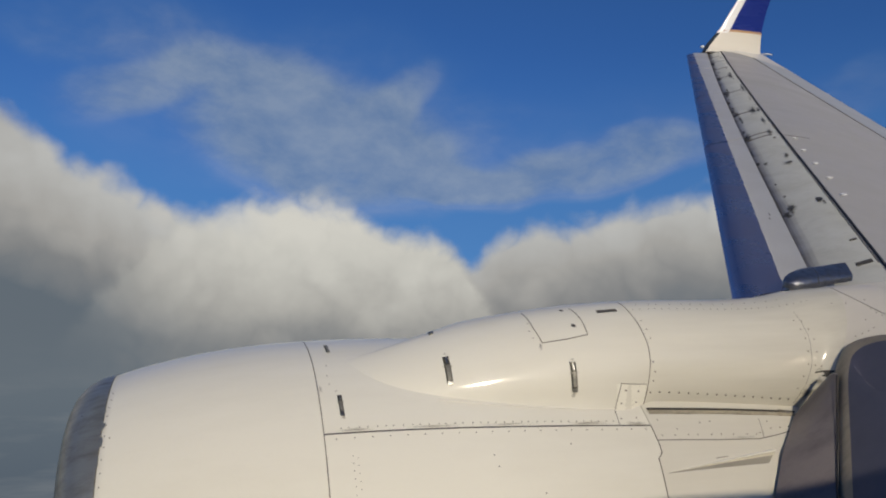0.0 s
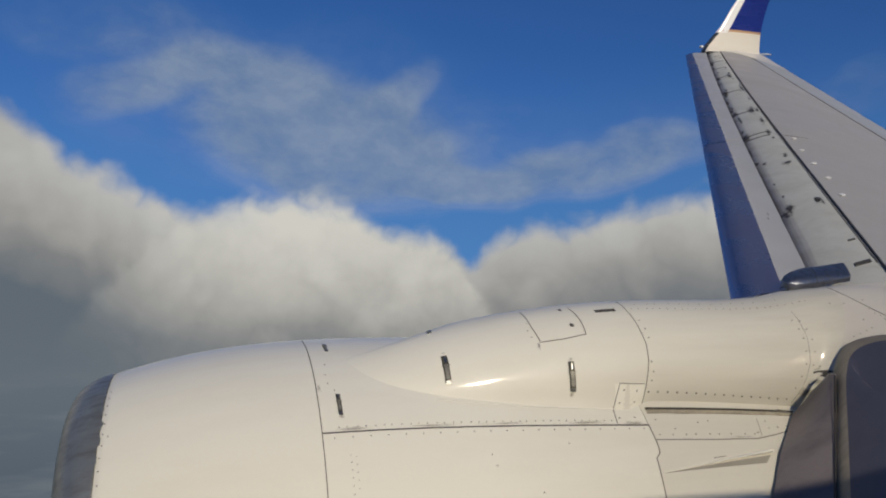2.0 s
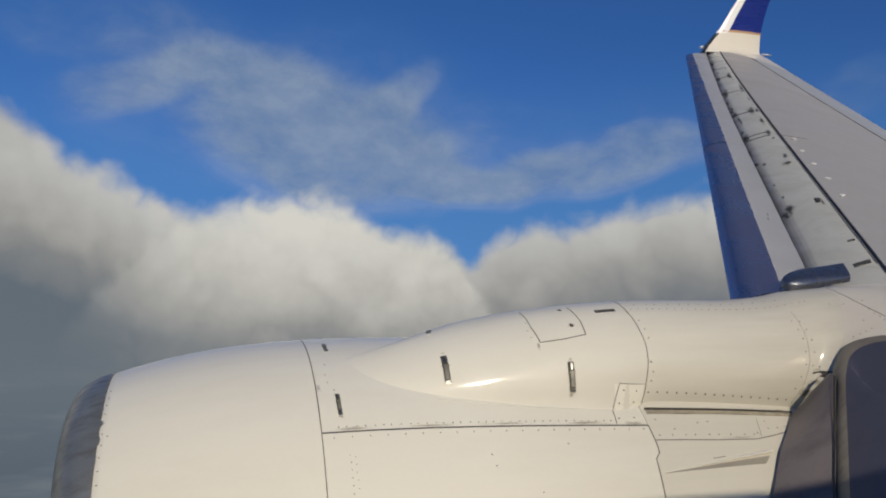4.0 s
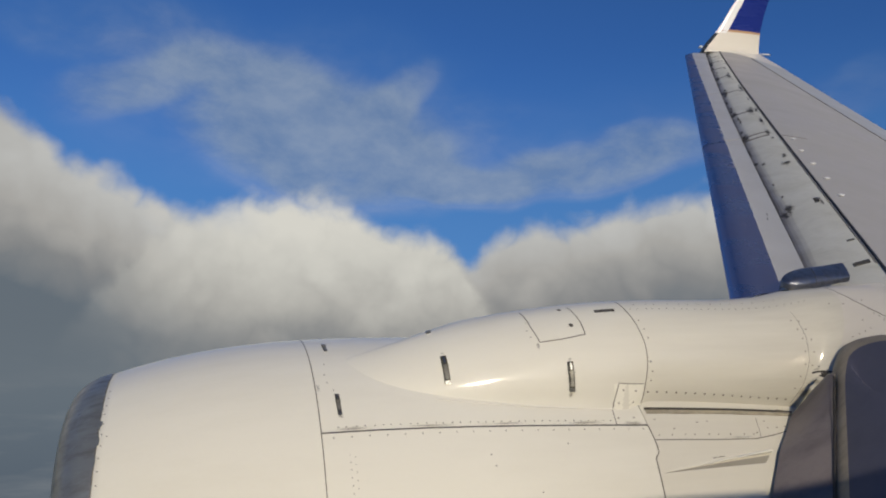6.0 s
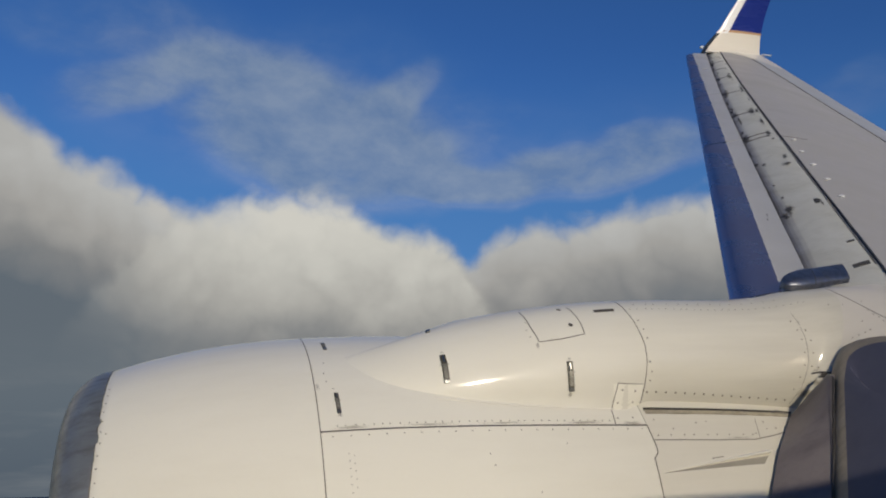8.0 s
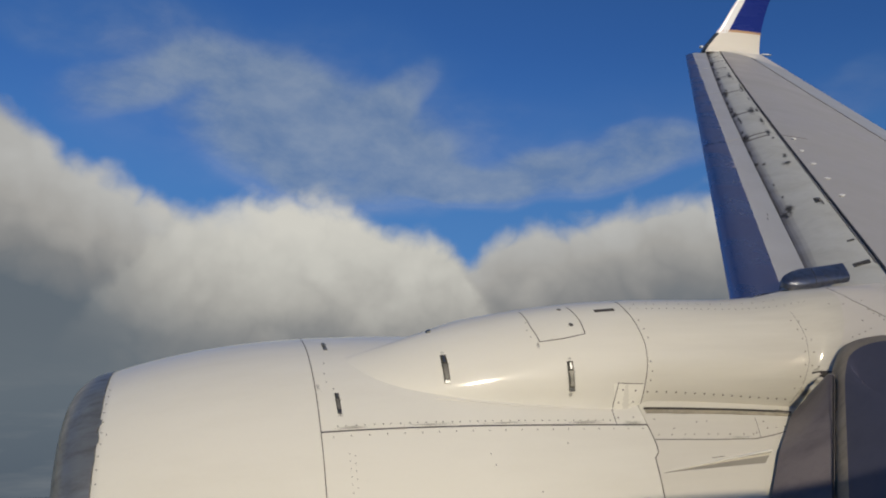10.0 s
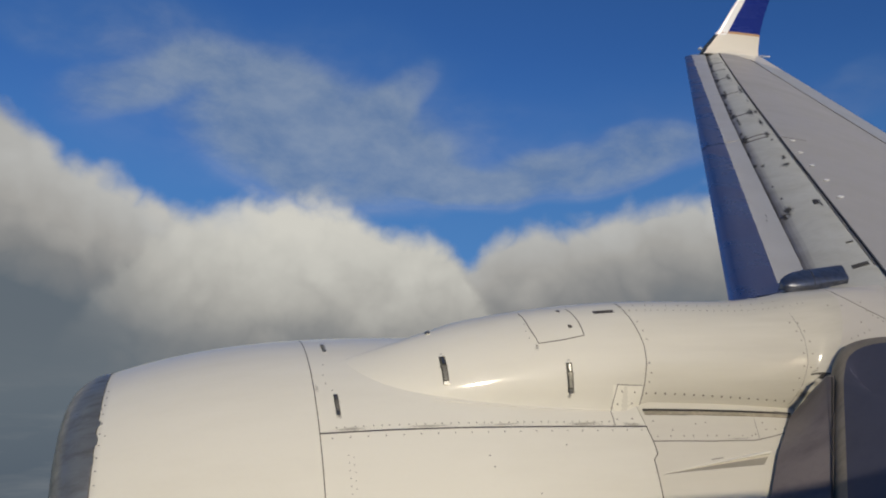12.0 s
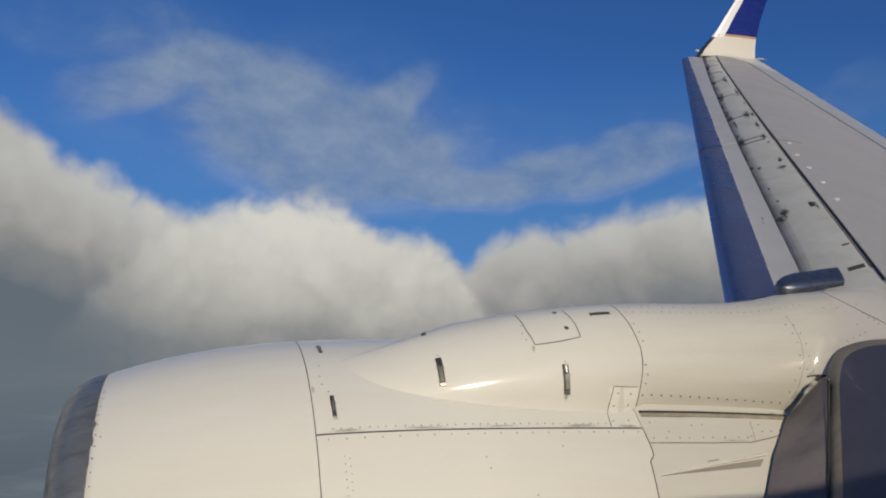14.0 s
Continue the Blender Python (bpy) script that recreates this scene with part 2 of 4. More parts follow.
def blot(surface, a, b, da, db, lift, seed):
    """An irregular smear on a surface; its map runs from 0 at the middle to 1 at the rim."""
    rng = random.Random(seed)
    bm = bmesh.new()
    uv = bm.loops.layers.uv.new("UVMap")
    reach = [rng.uniform(0.45, 1.1) for _ in range(14)]
    rings = [[bm.verts.new(surface(a + da * g * reach[k] * math.cos(math.pi * k / 7), b + db * g * reach[k] * math.sin(math.pi * k / 7), lift)) for k in range(14)] for g in (0.15, 0.6, 1.0)]
    faces = [(bm.faces.new(rings[0]), (0.15,) * 14)]
    for (lo, hi), (g, h) in zip(zip(rings, rings[1:]), ((0.15, 0.6), (0.6, 1.0))):
        for k in range(14):
            j = (k + 1) % 14
            faces.append((bm.faces.new((lo[k], lo[j], hi[j], hi[k])), (g, g, h, h)))
    for f, us in faces:
        for loop, u in zip(f.loops, us):
            loop[uv].uv = (u, 0.5)
    return bm


# ---------------------------------------------------------------- ground and sky
def ground():
    n = Nodes("hazy fields and water")
    big = n.noise(n.coords(), 0.004, 6, 0.6)
    fine = n.noise(n.coords(), 0.05, 4, 0.6)
    tone = n.mix(n.span(big, 0.45, 0.6), (0.055, 0.07, 0.085), (0.10, 0.11, 0.09))
    n.link(n.mix(n.span(fine, 0.5, 0.8, 0, 0.5), tone, (0.16, 0.15, 0.12)), n.bsdf.inputs["Base Color"])
    n.bsdf.inputs["Roughness"].default_value = 0.8
    rows = [[(r * math.cos(a * math.pi / 48), r * math.sin(a * math.pi / 48), -300.0) for a in range(96)] for r in (0.001, 300.0, 1500.0, 4900.0)]
    return tagged(part("ground", grid(rows, True), n.mat), "hazy dark land and water far below", "ground", kind="structure")


ground()


def sky_sheet(name, radius, material, label, az=(-95, 95), el=(-4.5, 55)):
    """A far curved sheet of cloud; its map holds azimuth and height in degrees / 100."""
    na, ne = round((az[1] - az[0]) / 2), 36
    bm = bmesh.new()
    uv = bm.loops.layers.uv.new("UVMap")
    vs = []
    for i in range(na + 1):
        a = az[0] + (az[1] - az[0]) * i / na
        col = []
        for j in range(ne + 1):
            e = el[0] + (el[1] - el[0]) * j / ne
            ra, re = radians(a), radians(e)
            col.append((bm.verts.new((radius * math.sin(ra) * math.cos(re), radius * math.cos(ra) * math.cos(re), radius * math.sin(re))), (a / 100, e / 100)))
        vs.append(col)
    for i in range(na):
        for j in range(ne):
            c = (vs[i][j], vs[i + 1][j], vs[i + 1][j + 1], vs[i][j + 1])
            f = bm.faces.new([v for v, _ in c])
            for loop, (_, t) in zip(f.loops, c):
                loop[uv].uv = t
    return tagged(part(name, bm, material), label, "cloud", kind="structure")


def curve_of(n, x, pts):
    """A float curve node through pts, both axes 0 to 1."""
    c = n.node("FloatCurve")
    m = c.mapping.curves[0]
    while len(m.points) > 2:
        m.points.remove(m.points[1])
    m.points[0].location, m.points[-1].location = pts[0], pts[-1]
    for p in pts[1:-1]:
        m.points.new(*p)
    c.mapping.update()
    n.put(c.inputs[1], x)
    return c.outputs[0]


def cloud_parts(name):
    n = Nodes(name)
    n.tree.nodes.remove(n.bsdf)
    sep = n.node("SeparateXYZ")
    uv = n.coords((1, 1, 1), "UV")
    n.link(uv, sep.inputs[0])
    return n, uv, n.math("MULTIPLY", sep.outputs[0], 100.0), n.math("MULTIPLY", sep.outputs[1], 100.0)


def cloud_end(n, colour, alpha, strength=1.0):
    em, tr, mx = n.node("Emission"), n.node("BsdfTransparent"), n.node("MixShader")
    n.link(colour, em.inputs[0])
    em.inputs[1].default_value = strength
    n.link(alpha, mx.inputs[0])
    n.link(tr.outputs[0], mx.inputs[1])
    n.link(em.outputs[0], mx.inputs[2])
    n.link(mx.outputs[0], n.out.inputs[0])
    return n.mat


def crest_line(n, az, tops):
    """The height of a cloud's crest along the azimuth, both in degrees."""
    where = n.span(az, -60, 60)
    return n.math("SUBTRACT", n.math("MULTIPLY", curve_of(n, where, [((a + 60) / 120, (e + 10) / 40) for a, e in tops]), 40.0), 10.0)


def swirled(n, uv, scale, amount):
    """The map stirred by a coarse noise, so that cloud edges curl and fray."""
    stir, off, tot = n.node("TexNoise"), n.node("VectorMath", operation="MULTIPLY_ADD"), n.node("VectorMath", operation="ADD")
    n.link(uv, stir.inputs["Vector"])
    stir.inputs["Scale"].default_value, stir.inputs["Detail"].default_value = scale, 3.0
    n.link(stir.outputs["Color"], off.inputs[0])
    off.inputs[1].default_value, off.inputs[2].default_value = (amount,) * 3, (-amount / 2,) * 3
    n.link(off.outputs[0], tot.inputs[0])
    n.link(uv, tot.inputs[1])
    return tot.outputs[0]


def frayed(n, d, uv, parts):
    """A depth under the crest, roughened by noises of (scale, detail, degrees)."""
    for scale, detail, reach in parts:
        d = n.math("ADD", d, n.math("MULTIPLY", n.math("SUBTRACT", n.noise(uv, scale, detail, 0.55), 0.5), reach))
    return d


def lobed(n, d, uv, parts):
    """Rounded lobes with creases between them, as (scale, detail, degrees)."""
    for scale, detail, reach in parts:
        lobe = n.math("ABSOLUTE", n.math("SUBTRACT", n.noise(uv, scale, detail, 0.5), 0.5))
        d = n.math("ADD", d, n.math("MULTIPLY", n.math("SUBTRACT", lobe, 0.09), reach))
    return d


def tones(n, value, stops):
    ramp = n.node("ValToRGB")
    n.link(value, ramp.inputs[0])
    cr = ramp.color_ramp
    cr.elements[0].position, cr.elements[0].color = stops[0][0], (*stops[0][1], 1)
    cr.elements[1].position, cr.elements[1].color = stops[-1][0], (*stops[-1][1], 1)
    for p, c in stops[1:-1]:
        cr.elements.new(p).color = (*c, 1)
    return ramp.outputs[0]


def bank_material():
    """Cumulus bank: a grey tower on one hand, a paler ridge on the other, flat undersides that sink into haze."""
    n, uv, az, el = cloud_parts("cumulus bank")
    tops = [(-60, 25), (-40, 24), (-33, 21.5), (-29, 19.3), (-26.9, 18.0), (-24.5, 16.7), (-22, 15.5), (-19, 14.3), (-15, 13.2), (-9, 12.6), (-2, 11.6), (1.6, 10.6),
            (2.8, 11.9), (4.2, 12.8), (7, 13.5), (10.5, 13.6), (14, 14.4), (18, 14.9), (30, 16), (60, 14)]
    top = crest_line(n, az, tops)
    top = n.math("MULTIPLY", top, n.span(n.math("ABSOLUTE", az), 60, 125, 1.0, 0.5))
    curl = swirled(n, uv, 16, 0.016)
    d = frayed(n, n.math("SUBTRACT", top, el), curl, ((14, 2, 1.3), (30, 4, 1.0), (80, 4, 0.4)))
    d = lobed(n, d, curl, ((20, 2, 5.0), (44, 3, 1.8)))
    alpha = n.span(d, -0.7, 1.3, 0, 1, True)
    billow = n.noise(curl, 8, 4, 0.5)
    puff = n.noise(curl, 20, 6, 0.55)
    sink = n.math("ADD", n.span(el, 14.5, 6.5, 0, 0.75), n.span(d, 1.0, 9.0, 0, 0.30))
    sink = n.math("ADD", sink, n.math("MULTIPLY", n.math("SUBTRACT", billow, 0.5), 0.55))
    sink = n.math("ADD", sink, n.math("MULTIPLY", n.math("SUBTRACT", puff, 0.5), 0.25))
    sink = lobed(n, sink, curl, ((20, 2, -0.8), (44, 3, -0.25)))
    sink = n.math("ADD", sink, n.span(az, -17, -27, 0.03, 0.38))
    sink = n.math("ADD", sink, n.span(az, 2, 16, -0.04, 0.16))
    body = tones(n, n.math("MULTIPLY", sink, 0.8, True), ((0.0, (0.52, 0.51, 0.48)), (0.25, (0.44, 0.44, 0.425)), (0.48, (0.348, 0.34, 0.322)), (0.72, (0.215, 0.219, 0.22)), (1.0, (0.115, 0.14, 0.165))))
    low = n.span(el, -1.5, 6.5, 0.9, 0, True)
    streak = n.node("Mapping")
    n.link(uv, streak.inputs[0])
    streak.inputs["Scale"].default_value = (0.5, 3.0, 1)
    far = n.noise(streak.outputs[0], 22, 5, 0.55)
    haze = n.mix(n.span(el, -3.5, 5.0), (0.085, 0.11, 0.14), (0.135, 0.165, 0.19))
    haze = n.mix(n.span(far, 0.5, 0.75, 0, 0.5), haze, (0.21, 0.225, 0.235))
    return cloud_end(n, n.mix(low, body, haze), alpha)


def heap_material():
    """One sunlit heap that stands out before the greyer bank."""
    n, uv, az, el = cloud_parts("sunlit heap cloud")
    tops = [(-60, -8), (-30, -6), (-26, 2.0), (-23.5, 7.0), (-21, 10.5), (-19, 12.6), (-17, 13.9), (-14.8, 14.7), (-11, 15.4), (-7.2, 14.9), (-4.1, 13.6), (-0.9, 13.1), (0.8, 12.1), (1.9, 10.3), (3.5, 7.6), (6, 3.0), (14, -6), (60, -8)]
    curl = swirled(n, uv, 18, 0.015)
    d = frayed(n, n.math("SUBTRACT", crest_line(n, az, tops), el), curl, ((16, 2, 1.2), (34, 4, 1.0), (80, 4, 0.4)))
    d = lobed(n, d, curl, ((22, 2, 5.0), (48, 3, 1.8)))
    alpha = n.math("MULTIPLY", n.math("MULTIPLY", n.span(d, -0.5, 1.6, 0, 1, True), n.span(el, 1.5, 8.5, 0, 1, True)), n.span(az, -27, -11, 0.0, 1, True))
    soft = n.noise(curl, 11, 5, 0.55)
    puff = n.noise(curl, 26, 6, 0.55)
    tone = n.math("ADD", n.span(el, 13.5, 4.8, -0.02, 0.80), n.math("MULTIPLY", n.math("SUBTRACT", soft, 0.5), 0.60))
    tone = n.math("ADD", tone, n.math("MULTIPLY", n.math("SUBTRACT", puff, 0.5), 0.30))
    tone = lobed(n, tone, curl, ((22, 2, -0.8), (48, 3, -0.3)))
    tone = n.math("ADD", tone, n.span(d, 0.2, 1.6, 0.16, 0.0), True)
    body = tones(n, tone, ((0.0, (0.60, 0.585, 0.53)), (0.3, (0.52, 0.51, 0.465)), (0.6, (0.40, 0.39, 0.36)), (1.0, (0.205, 0.21, 0.21))))
    return cloud_end(n, body, alpha)


def veil_blob(n, az, el, ca, ce, ra, re, lean, amount):
    """A soft leaning oval of thin cloud."""
    c, s = math.cos(radians(lean)), math.sin(radians(lean))
    da, de = n.math("SUBTRACT", az, ca), n.math("SUBTRACT", el, ce)
    u = n.math("DIVIDE", n.math("ADD", n.math("MULTIPLY", da, c), n.math("MULTIPLY", de, s)), ra)
    v = n.math("DIVIDE", n.math("SUBTRACT", n.math("MULTIPLY", de, c), n.math("MULTIPLY", da, s)), re)
    q = n.math("ADD", n.math("MULTIPLY", u, u), n.math("MULTIPLY", v, v))
    return n.span(q, 0.0, 1.0, amount, 0.0, True)


# rows centred above 35 degrees: unseen glowing veils added to whiten the fill light
VEILS = ((-11.0, 20.5, 23.0, 8.5, -6, 0.42), (12.0, 19.0, 16.0, 5.0, 4, 0.25), (-20.6, 21.2, 7.0, 2.2, 27, 0.5), (-13.5, 22.6, 7.0, 3.0, -12, 0.55), (-8.0, 18.2, 12.5, 6.0, -10, 1.0), (-4.2, 21.2, 6.0, 1.9, 30, 0.5), (10.5, 16.8, 10.5, 2.8, 8, 0.85),
         (1.0, 15.6, 7.0, 2.2, -8, 0.7), (-23.0, 25.2, 12.0, 4.5, 0, 0.2), (27.0, 19.5, 7.0, 3.0, 10, 0.4), (-45, 24, 14, 5, 10, 0.8), (46, 21, 14, 4, -10, 0.8), (-10, 38, 22, 6, 8, 0.5), (30, 46, 30, 9, -6, 0.8), (-60, 50, 40, 14, 5, 1.0),
         (110, 45, 50, 16, 0, 1.0), (-140, 42, 50, 16, 0, 1.0), (20, 68, 80, 12, 0, 0.9))


def wisp_material():
    """Thin torn veils of cloud high over the bank, and pale air near the horizon."""
    n, uv, az, el = cloud_parts("thin veil cloud")
    curl = swirled(n, uv, 9, 0.035)
    sep = n.node("SeparateXYZ")
    n.link(swirled(n, uv, 8, 0.05), sep.inputs[0])
    wa, we = n.math("MULTIPLY", sep.outputs[0], 100.0), n.math("MULTIPLY", sep.outputs[1], 100.0)
    dens = None
    for blob in VEILS:
        g = veil_blob(n, wa, we, *blob)
        dens = g if dens is None else n.math("ADD", dens, g)
    lean = n.node("Mapping")
    n.link(curl, lean.inputs[0])
    lean.inputs["Rotation"].default_value, lean.inputs["Scale"].default_value = (0, 0, 0.45), (0.75, 1.25, 1)
    body = n.noise(lean.outputs[0], 13, 4, 0.55)
    torn = n.noise(lean.outputs[0], 34, 7, 0.6)
    grain = n.math("ADD", n.math("MULTIPLY", n.math("SUBTRACT", body, 0.5), 1.3), n.math("MULTIPLY", n.math("SUBTRACT", torn, 0.5), 0.75))
    veil = n.span(n.math("MULTIPLY", dens, n.math("ADD", grain, 1.0)), 0.0, 1.25, 0.0, 0.80, True)
    pale = n.span(el, 11, 25, 0.55, 0.0, True)
    colour = n.mix(n.span(torn, 0.35, 0.65), (0.145, 0.215, 0.34), (0.235, 0.295, 0.385))
    colour = n.mix(n.span(veil, 0.02, 0.30), (0.075, 0.19, 0.37), colour)
    return cloud_end(n, colour, n.math("MAXIMUM", veil, pale))


# bank carried round behind the eye, unseen, to make the fill light greyer
sky_sheet("backdrop_cloud_bank", 3200.0, bank_material(), "cream and grey cumulus bank with soft flat undersides", az=(-180, 180))
sky_sheet("backdrop_cloud_heap", 2900.0, heap_material(), "sunlit cream cumulus heap before a grey bank")
sky_sheet("backdrop_cloud_veil", 3600.0, wisp_material(), "thin torn veil of pale cloud in blue sky", az=(-150, 130), el=(5, 85))


# ---------------------------------------------------------------- engine nacelle
NY, NZ = 3.11, -2.484                          # the engine's axis
LIP_X, COWL_X, REV_X, END_X = -0.36, 0.408, 1.698, 3.1
_shape = np.polyfit([LIP_X, -0.104, 0.152, COWL_X, REV_X], [0.913, 0.98, 1.02, 1.04, 1.002], 4)


def nacelle_r(x):
    if x < REV_X:
        return float(np.polyval(_shape, x))
    return 1.002 - 0.03 * (x - REV_X) - 0.05 * (x - REV_X) ** 2


def on_nacelle(x, deg, lift=0.0):
    r, a = nacelle_r(x) + lift, radians(deg)
    return (x, NY - r * math.cos(a), NZ + r * math.sin(a))


def ring(x, r, n=128):
    return [(x, NY - r * math.cos(2 * math.pi * k / n), NZ + r * math.sin(2 * math.pi * k / n)) for k in range(n)]


STEP = ((-180, 1.68), (30, 1.68), (48, 1.684), (55.5, 1.694), (57.4, 1.696), (58.8, 1.719), (60.5, 1.722), (66, 1.718), (180, 1.718))


def step_x(deg):
    """The stepped joint between fan cowl and reverser."""
    return float(np.interp((deg + 180) % 360 - 180, [d for d, _ in STEP], [x for _, x in STEP]))


def cowl(x0, x1, n):
    """A barrel of the nacelle skin between two stations, with rolled edges; a station may follow the stepped joint."""
    def row(f, push, drop):
        out = []
        for k in range(288):
            deg = k * 1.25
            a, b = (step_x(deg) if x == "step" else x for x in (x0, x1))
            x = a + (b - a) * f + push
            out.append(on_nacelle(x, deg, -drop))
        return out
    rows = [row(0, 0.003, 0.02), row(0, 0.0008, 0.0015)] + [row(k / n, 0.002 * (k == 0) - 0.002 * (k == n), 0.0) for k in range(n + 1)]
    return grid(rows + [row(1, -0.0008, 0.0015), row(1, -0.003, 0.02)], True)


nacelle = thing("engine_nacelle", "glossy white jet engine nacelle with bare metal intake lip", "jet engine")

lip_rows = [ring(LIP_X + 0.004, 0.885), ring(LIP_X, 0.909)]
for k in range(25):
    t = k / 24 * math.pi
    reach = math.sin(t) ** 1.15 if 0 < k < 24 else 0.0
    r = 0.913 - 0.105 * (1 - math.cos(t)) - 0.012 * math.sin(t) ** 2
    lip_rows.append([(x - (0.148 - 0.075 * (1 - (z - NZ) / r)) * reach if z > NZ else x - 0.085 * reach, y, z) for x, y, z in ring(LIP_X, r)])
inlet_lip = part("intake_lip", grid(lip_rows, True), LIP_METAL, nacelle, "dull polished bare metal intake lip")
for k, (x, deg, dx, dd) in enumerate(((LIP_X + 0.004, 78.5, 0.010, 2.2), (LIP_X + 0.003, 73.5, 0.012, 2.0), (LIP_X + 0.002, 84, 0.007, 2.5), (LIP_X + 0.002, 68, 0.006, 2.0))):
    part("paint_chip", blot(on_nacelle, x, deg, dx, dd, 0.002, 40 + k), LIP_METAL, inlet_lip)
chips = random.Random(5)
for k in range(26):
    part("paint_chip", blot(on_nacelle, LIP_X + chips.uniform(0.0, 0.003), 104 - 4.2 * k + chips.uniform(-1.5, 1.5), chips.uniform(0.002, 0.007), chips.uniform(0.4, 1.6), 0.0025, 200 + k), LIP_METAL, inlet_lip)
part("intake_duct", grid([ring(LIP_X, 0.70), ring(0.0, 0.74), ring(0.35, 0.775), ring(0.35, 0.05)], True), DUCT, nacelle)
inlet_cowl = part("intake_cowl", cowl(LIP_X, COWL_X, 24), WHITE, nacelle)
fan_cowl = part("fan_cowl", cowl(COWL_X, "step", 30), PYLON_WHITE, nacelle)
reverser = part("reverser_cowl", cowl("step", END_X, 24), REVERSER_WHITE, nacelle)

# the stepped joint between fan cowl and reverser, the intake joint and the hinge line
part("intake_seam", ribbon(on_nacelle, [(COWL_X, 110), (COWL_X, 60), (COWL_X, 10), (COWL_X, -40)], 0.0036, steps=24), SEAM, inlet_cowl)
part("lip_seam", ribbon(on_nacelle, [(LIP_X + 0.002, 120), (LIP_X + 0.002, 60), (LIP_X + 0.002, -30)], 0.005, steps=30), SEAL_SOFT, inlet_cowl)
part("hinge_seam", ribbon(on_nacelle, [(COWL_X, 66.3), (1.0, 66.2), (REV_X + 0.02, 66.0)], 0.0065, steps=12), SEAL, fan_cowl)
part("reverser_seam", ribbon(on_nacelle, [(1.718, 66), (1.722, 60.5), (1.719, 58.8), (1.696, 57.4), (1.694, 55.5), (1.684, 48), (1.68, 30), (1.68, 0)], 0.0045, steps=8), SEAM, reverser)
part("panel_seam", ribbon(on_nacelle, [(1.722, 62), (2.0, 61.6), (2.2, 61.7), (2.3, 62.8), (2.42, 64.6)], 0.005), SEAL_SOFT, reverser)

tagged(part("rivets", studs(on_nacelle, run((LIP_X + 0.016, 92), (LIP_X + 0.016, -20), 34, 0.003) + [(LIP_X + 0.034, 74)], 0.003), RIVET, inlet_cowl), kind="stuff")
bm = studs(on_nacelle, run((0.47, 67.5), (1.56, 67.3), 34, 0.004), 0.003)
studs(on_nacelle, run((0.45, 65.0), (1.69, 65.0), 20), 0.003, bm=bm)
studs(on_nacelle, run((0.50, 61.0), (0.50, 53.0), 6), 0.0022, bm=bm)
studs(on_nacelle, run((0.518, 60.5), (0.518, 54.0), 5), 0.0020, bm=bm)
studs(on_nacelle, [(0.452, 83.6), (0.455, 80.5), (0.475, 78.0), (0.46, 88), (1.02, 59.5), (1.03, 57), (1.34, 61.5), (1.19, 51)], 0.003, bm=bm)
tagged(part("rivets", bm, RIVET, fan_cowl), kind="stuff")
bm = studs(on_nacelle, run((1.75, 63.2), (2.20, 63.0), 9, 0.01), 0.0035)
studs(on_nacelle, [(1.76, 67.5), (1.95, 66.5), (2.0, 66.8), (2.284, 66.86), (2.284, 64.78), (2.333, 65.0), (2.381, 65.38), (2.217, 63.43), (1.83, 64.8)], 0.0035, bm=bm)
tagged(part("rivets", bm, RIVET, reverser), kind="stuff")


def latch(surface, a0, a1, b0, b1, parent):
    """A flush toggle latch: grimy well, dull strap between two end blocks and a hinge pin across."""
    body = part("latch", patch(surface, a0, a1, b0, b1, 0.0022, 3, 8), LATCH_WELL, parent, "dark recessed toggle latch with a dull strap")
    w, h = a1 - a0, b1 - b0
    part("strap", patch(surface, a0 + w * 0.24, a1 - w * 0.2, b0 + h * 0.14, b1 - h * 0.34, 0.005, 2, 6), LATCH_STRAP, body)
    part("end_block", patch(surface, a0 + w * 0.08, a1 - w * 0.08, b0 - h * 0.03, b0 + h * 0.09, 0.007, 2, 2), STEEL, body)
    part("hook", patch(surface, a0 + w * 0.35, a1 - w * 0.3, b1 - h * 0.28, b1 - h * 0.06, 0.0055, 2, 2), STEEL, body)
    part("pin", patch(surface, a0 - w * 0.12, a1 + w * 0.12, b0 + h * 0.60, b0 + h * 0.64, 0.006, 2, 1), LATCH_STRAP, body)
    return body


latch(on_nacelle, 0.476, 0.492, 70.8, 76.6, fan_cowl)
latch(on_nacelle, 0.478, 0.492, 95.5, 101, fan_cowl)

part("panel_joint", ribbon(on_nacelle, [(2.251, 67.9), (2.227, 62.3)], 0.0025, 0.0006), SEAL_SOFT, reverser)
part("gap_end_seal", ribbon(on_nacelle, [(2.38, 70.3), (2.433, 69.85)], 0.016, 0.006), SEAL_SOFT, reverser, "dark worn seal end")

# brown grime that has crept out of the joints
for k, (x, deg, dx, dd) in enumerate(((0.52, 66.9, 0.10, 0.8), (0.80, 66.8, 0.16, 0.6), (1.10, 66.8, 0.18, 0.5), (1.42, 66.7, 0.16, 0.7), (1.66, 66.5, 0.06, 1.0), (0.486, 70.2, 0.016, 1.0), 
                                      (0.42, 79.0, 0.014, 2.5), (2.12, 62.1, 0.10, 0.4), (2.20, 69.2, 0.18, 0.7), (1.90, 69.3, 0.14, 0.6))):
    part("grime_streak", blot(on_nacelle, x, deg, dx, dd, 0.0018, 60 + k), GRIME, fan_cowl if x < 1.7 else reverser)

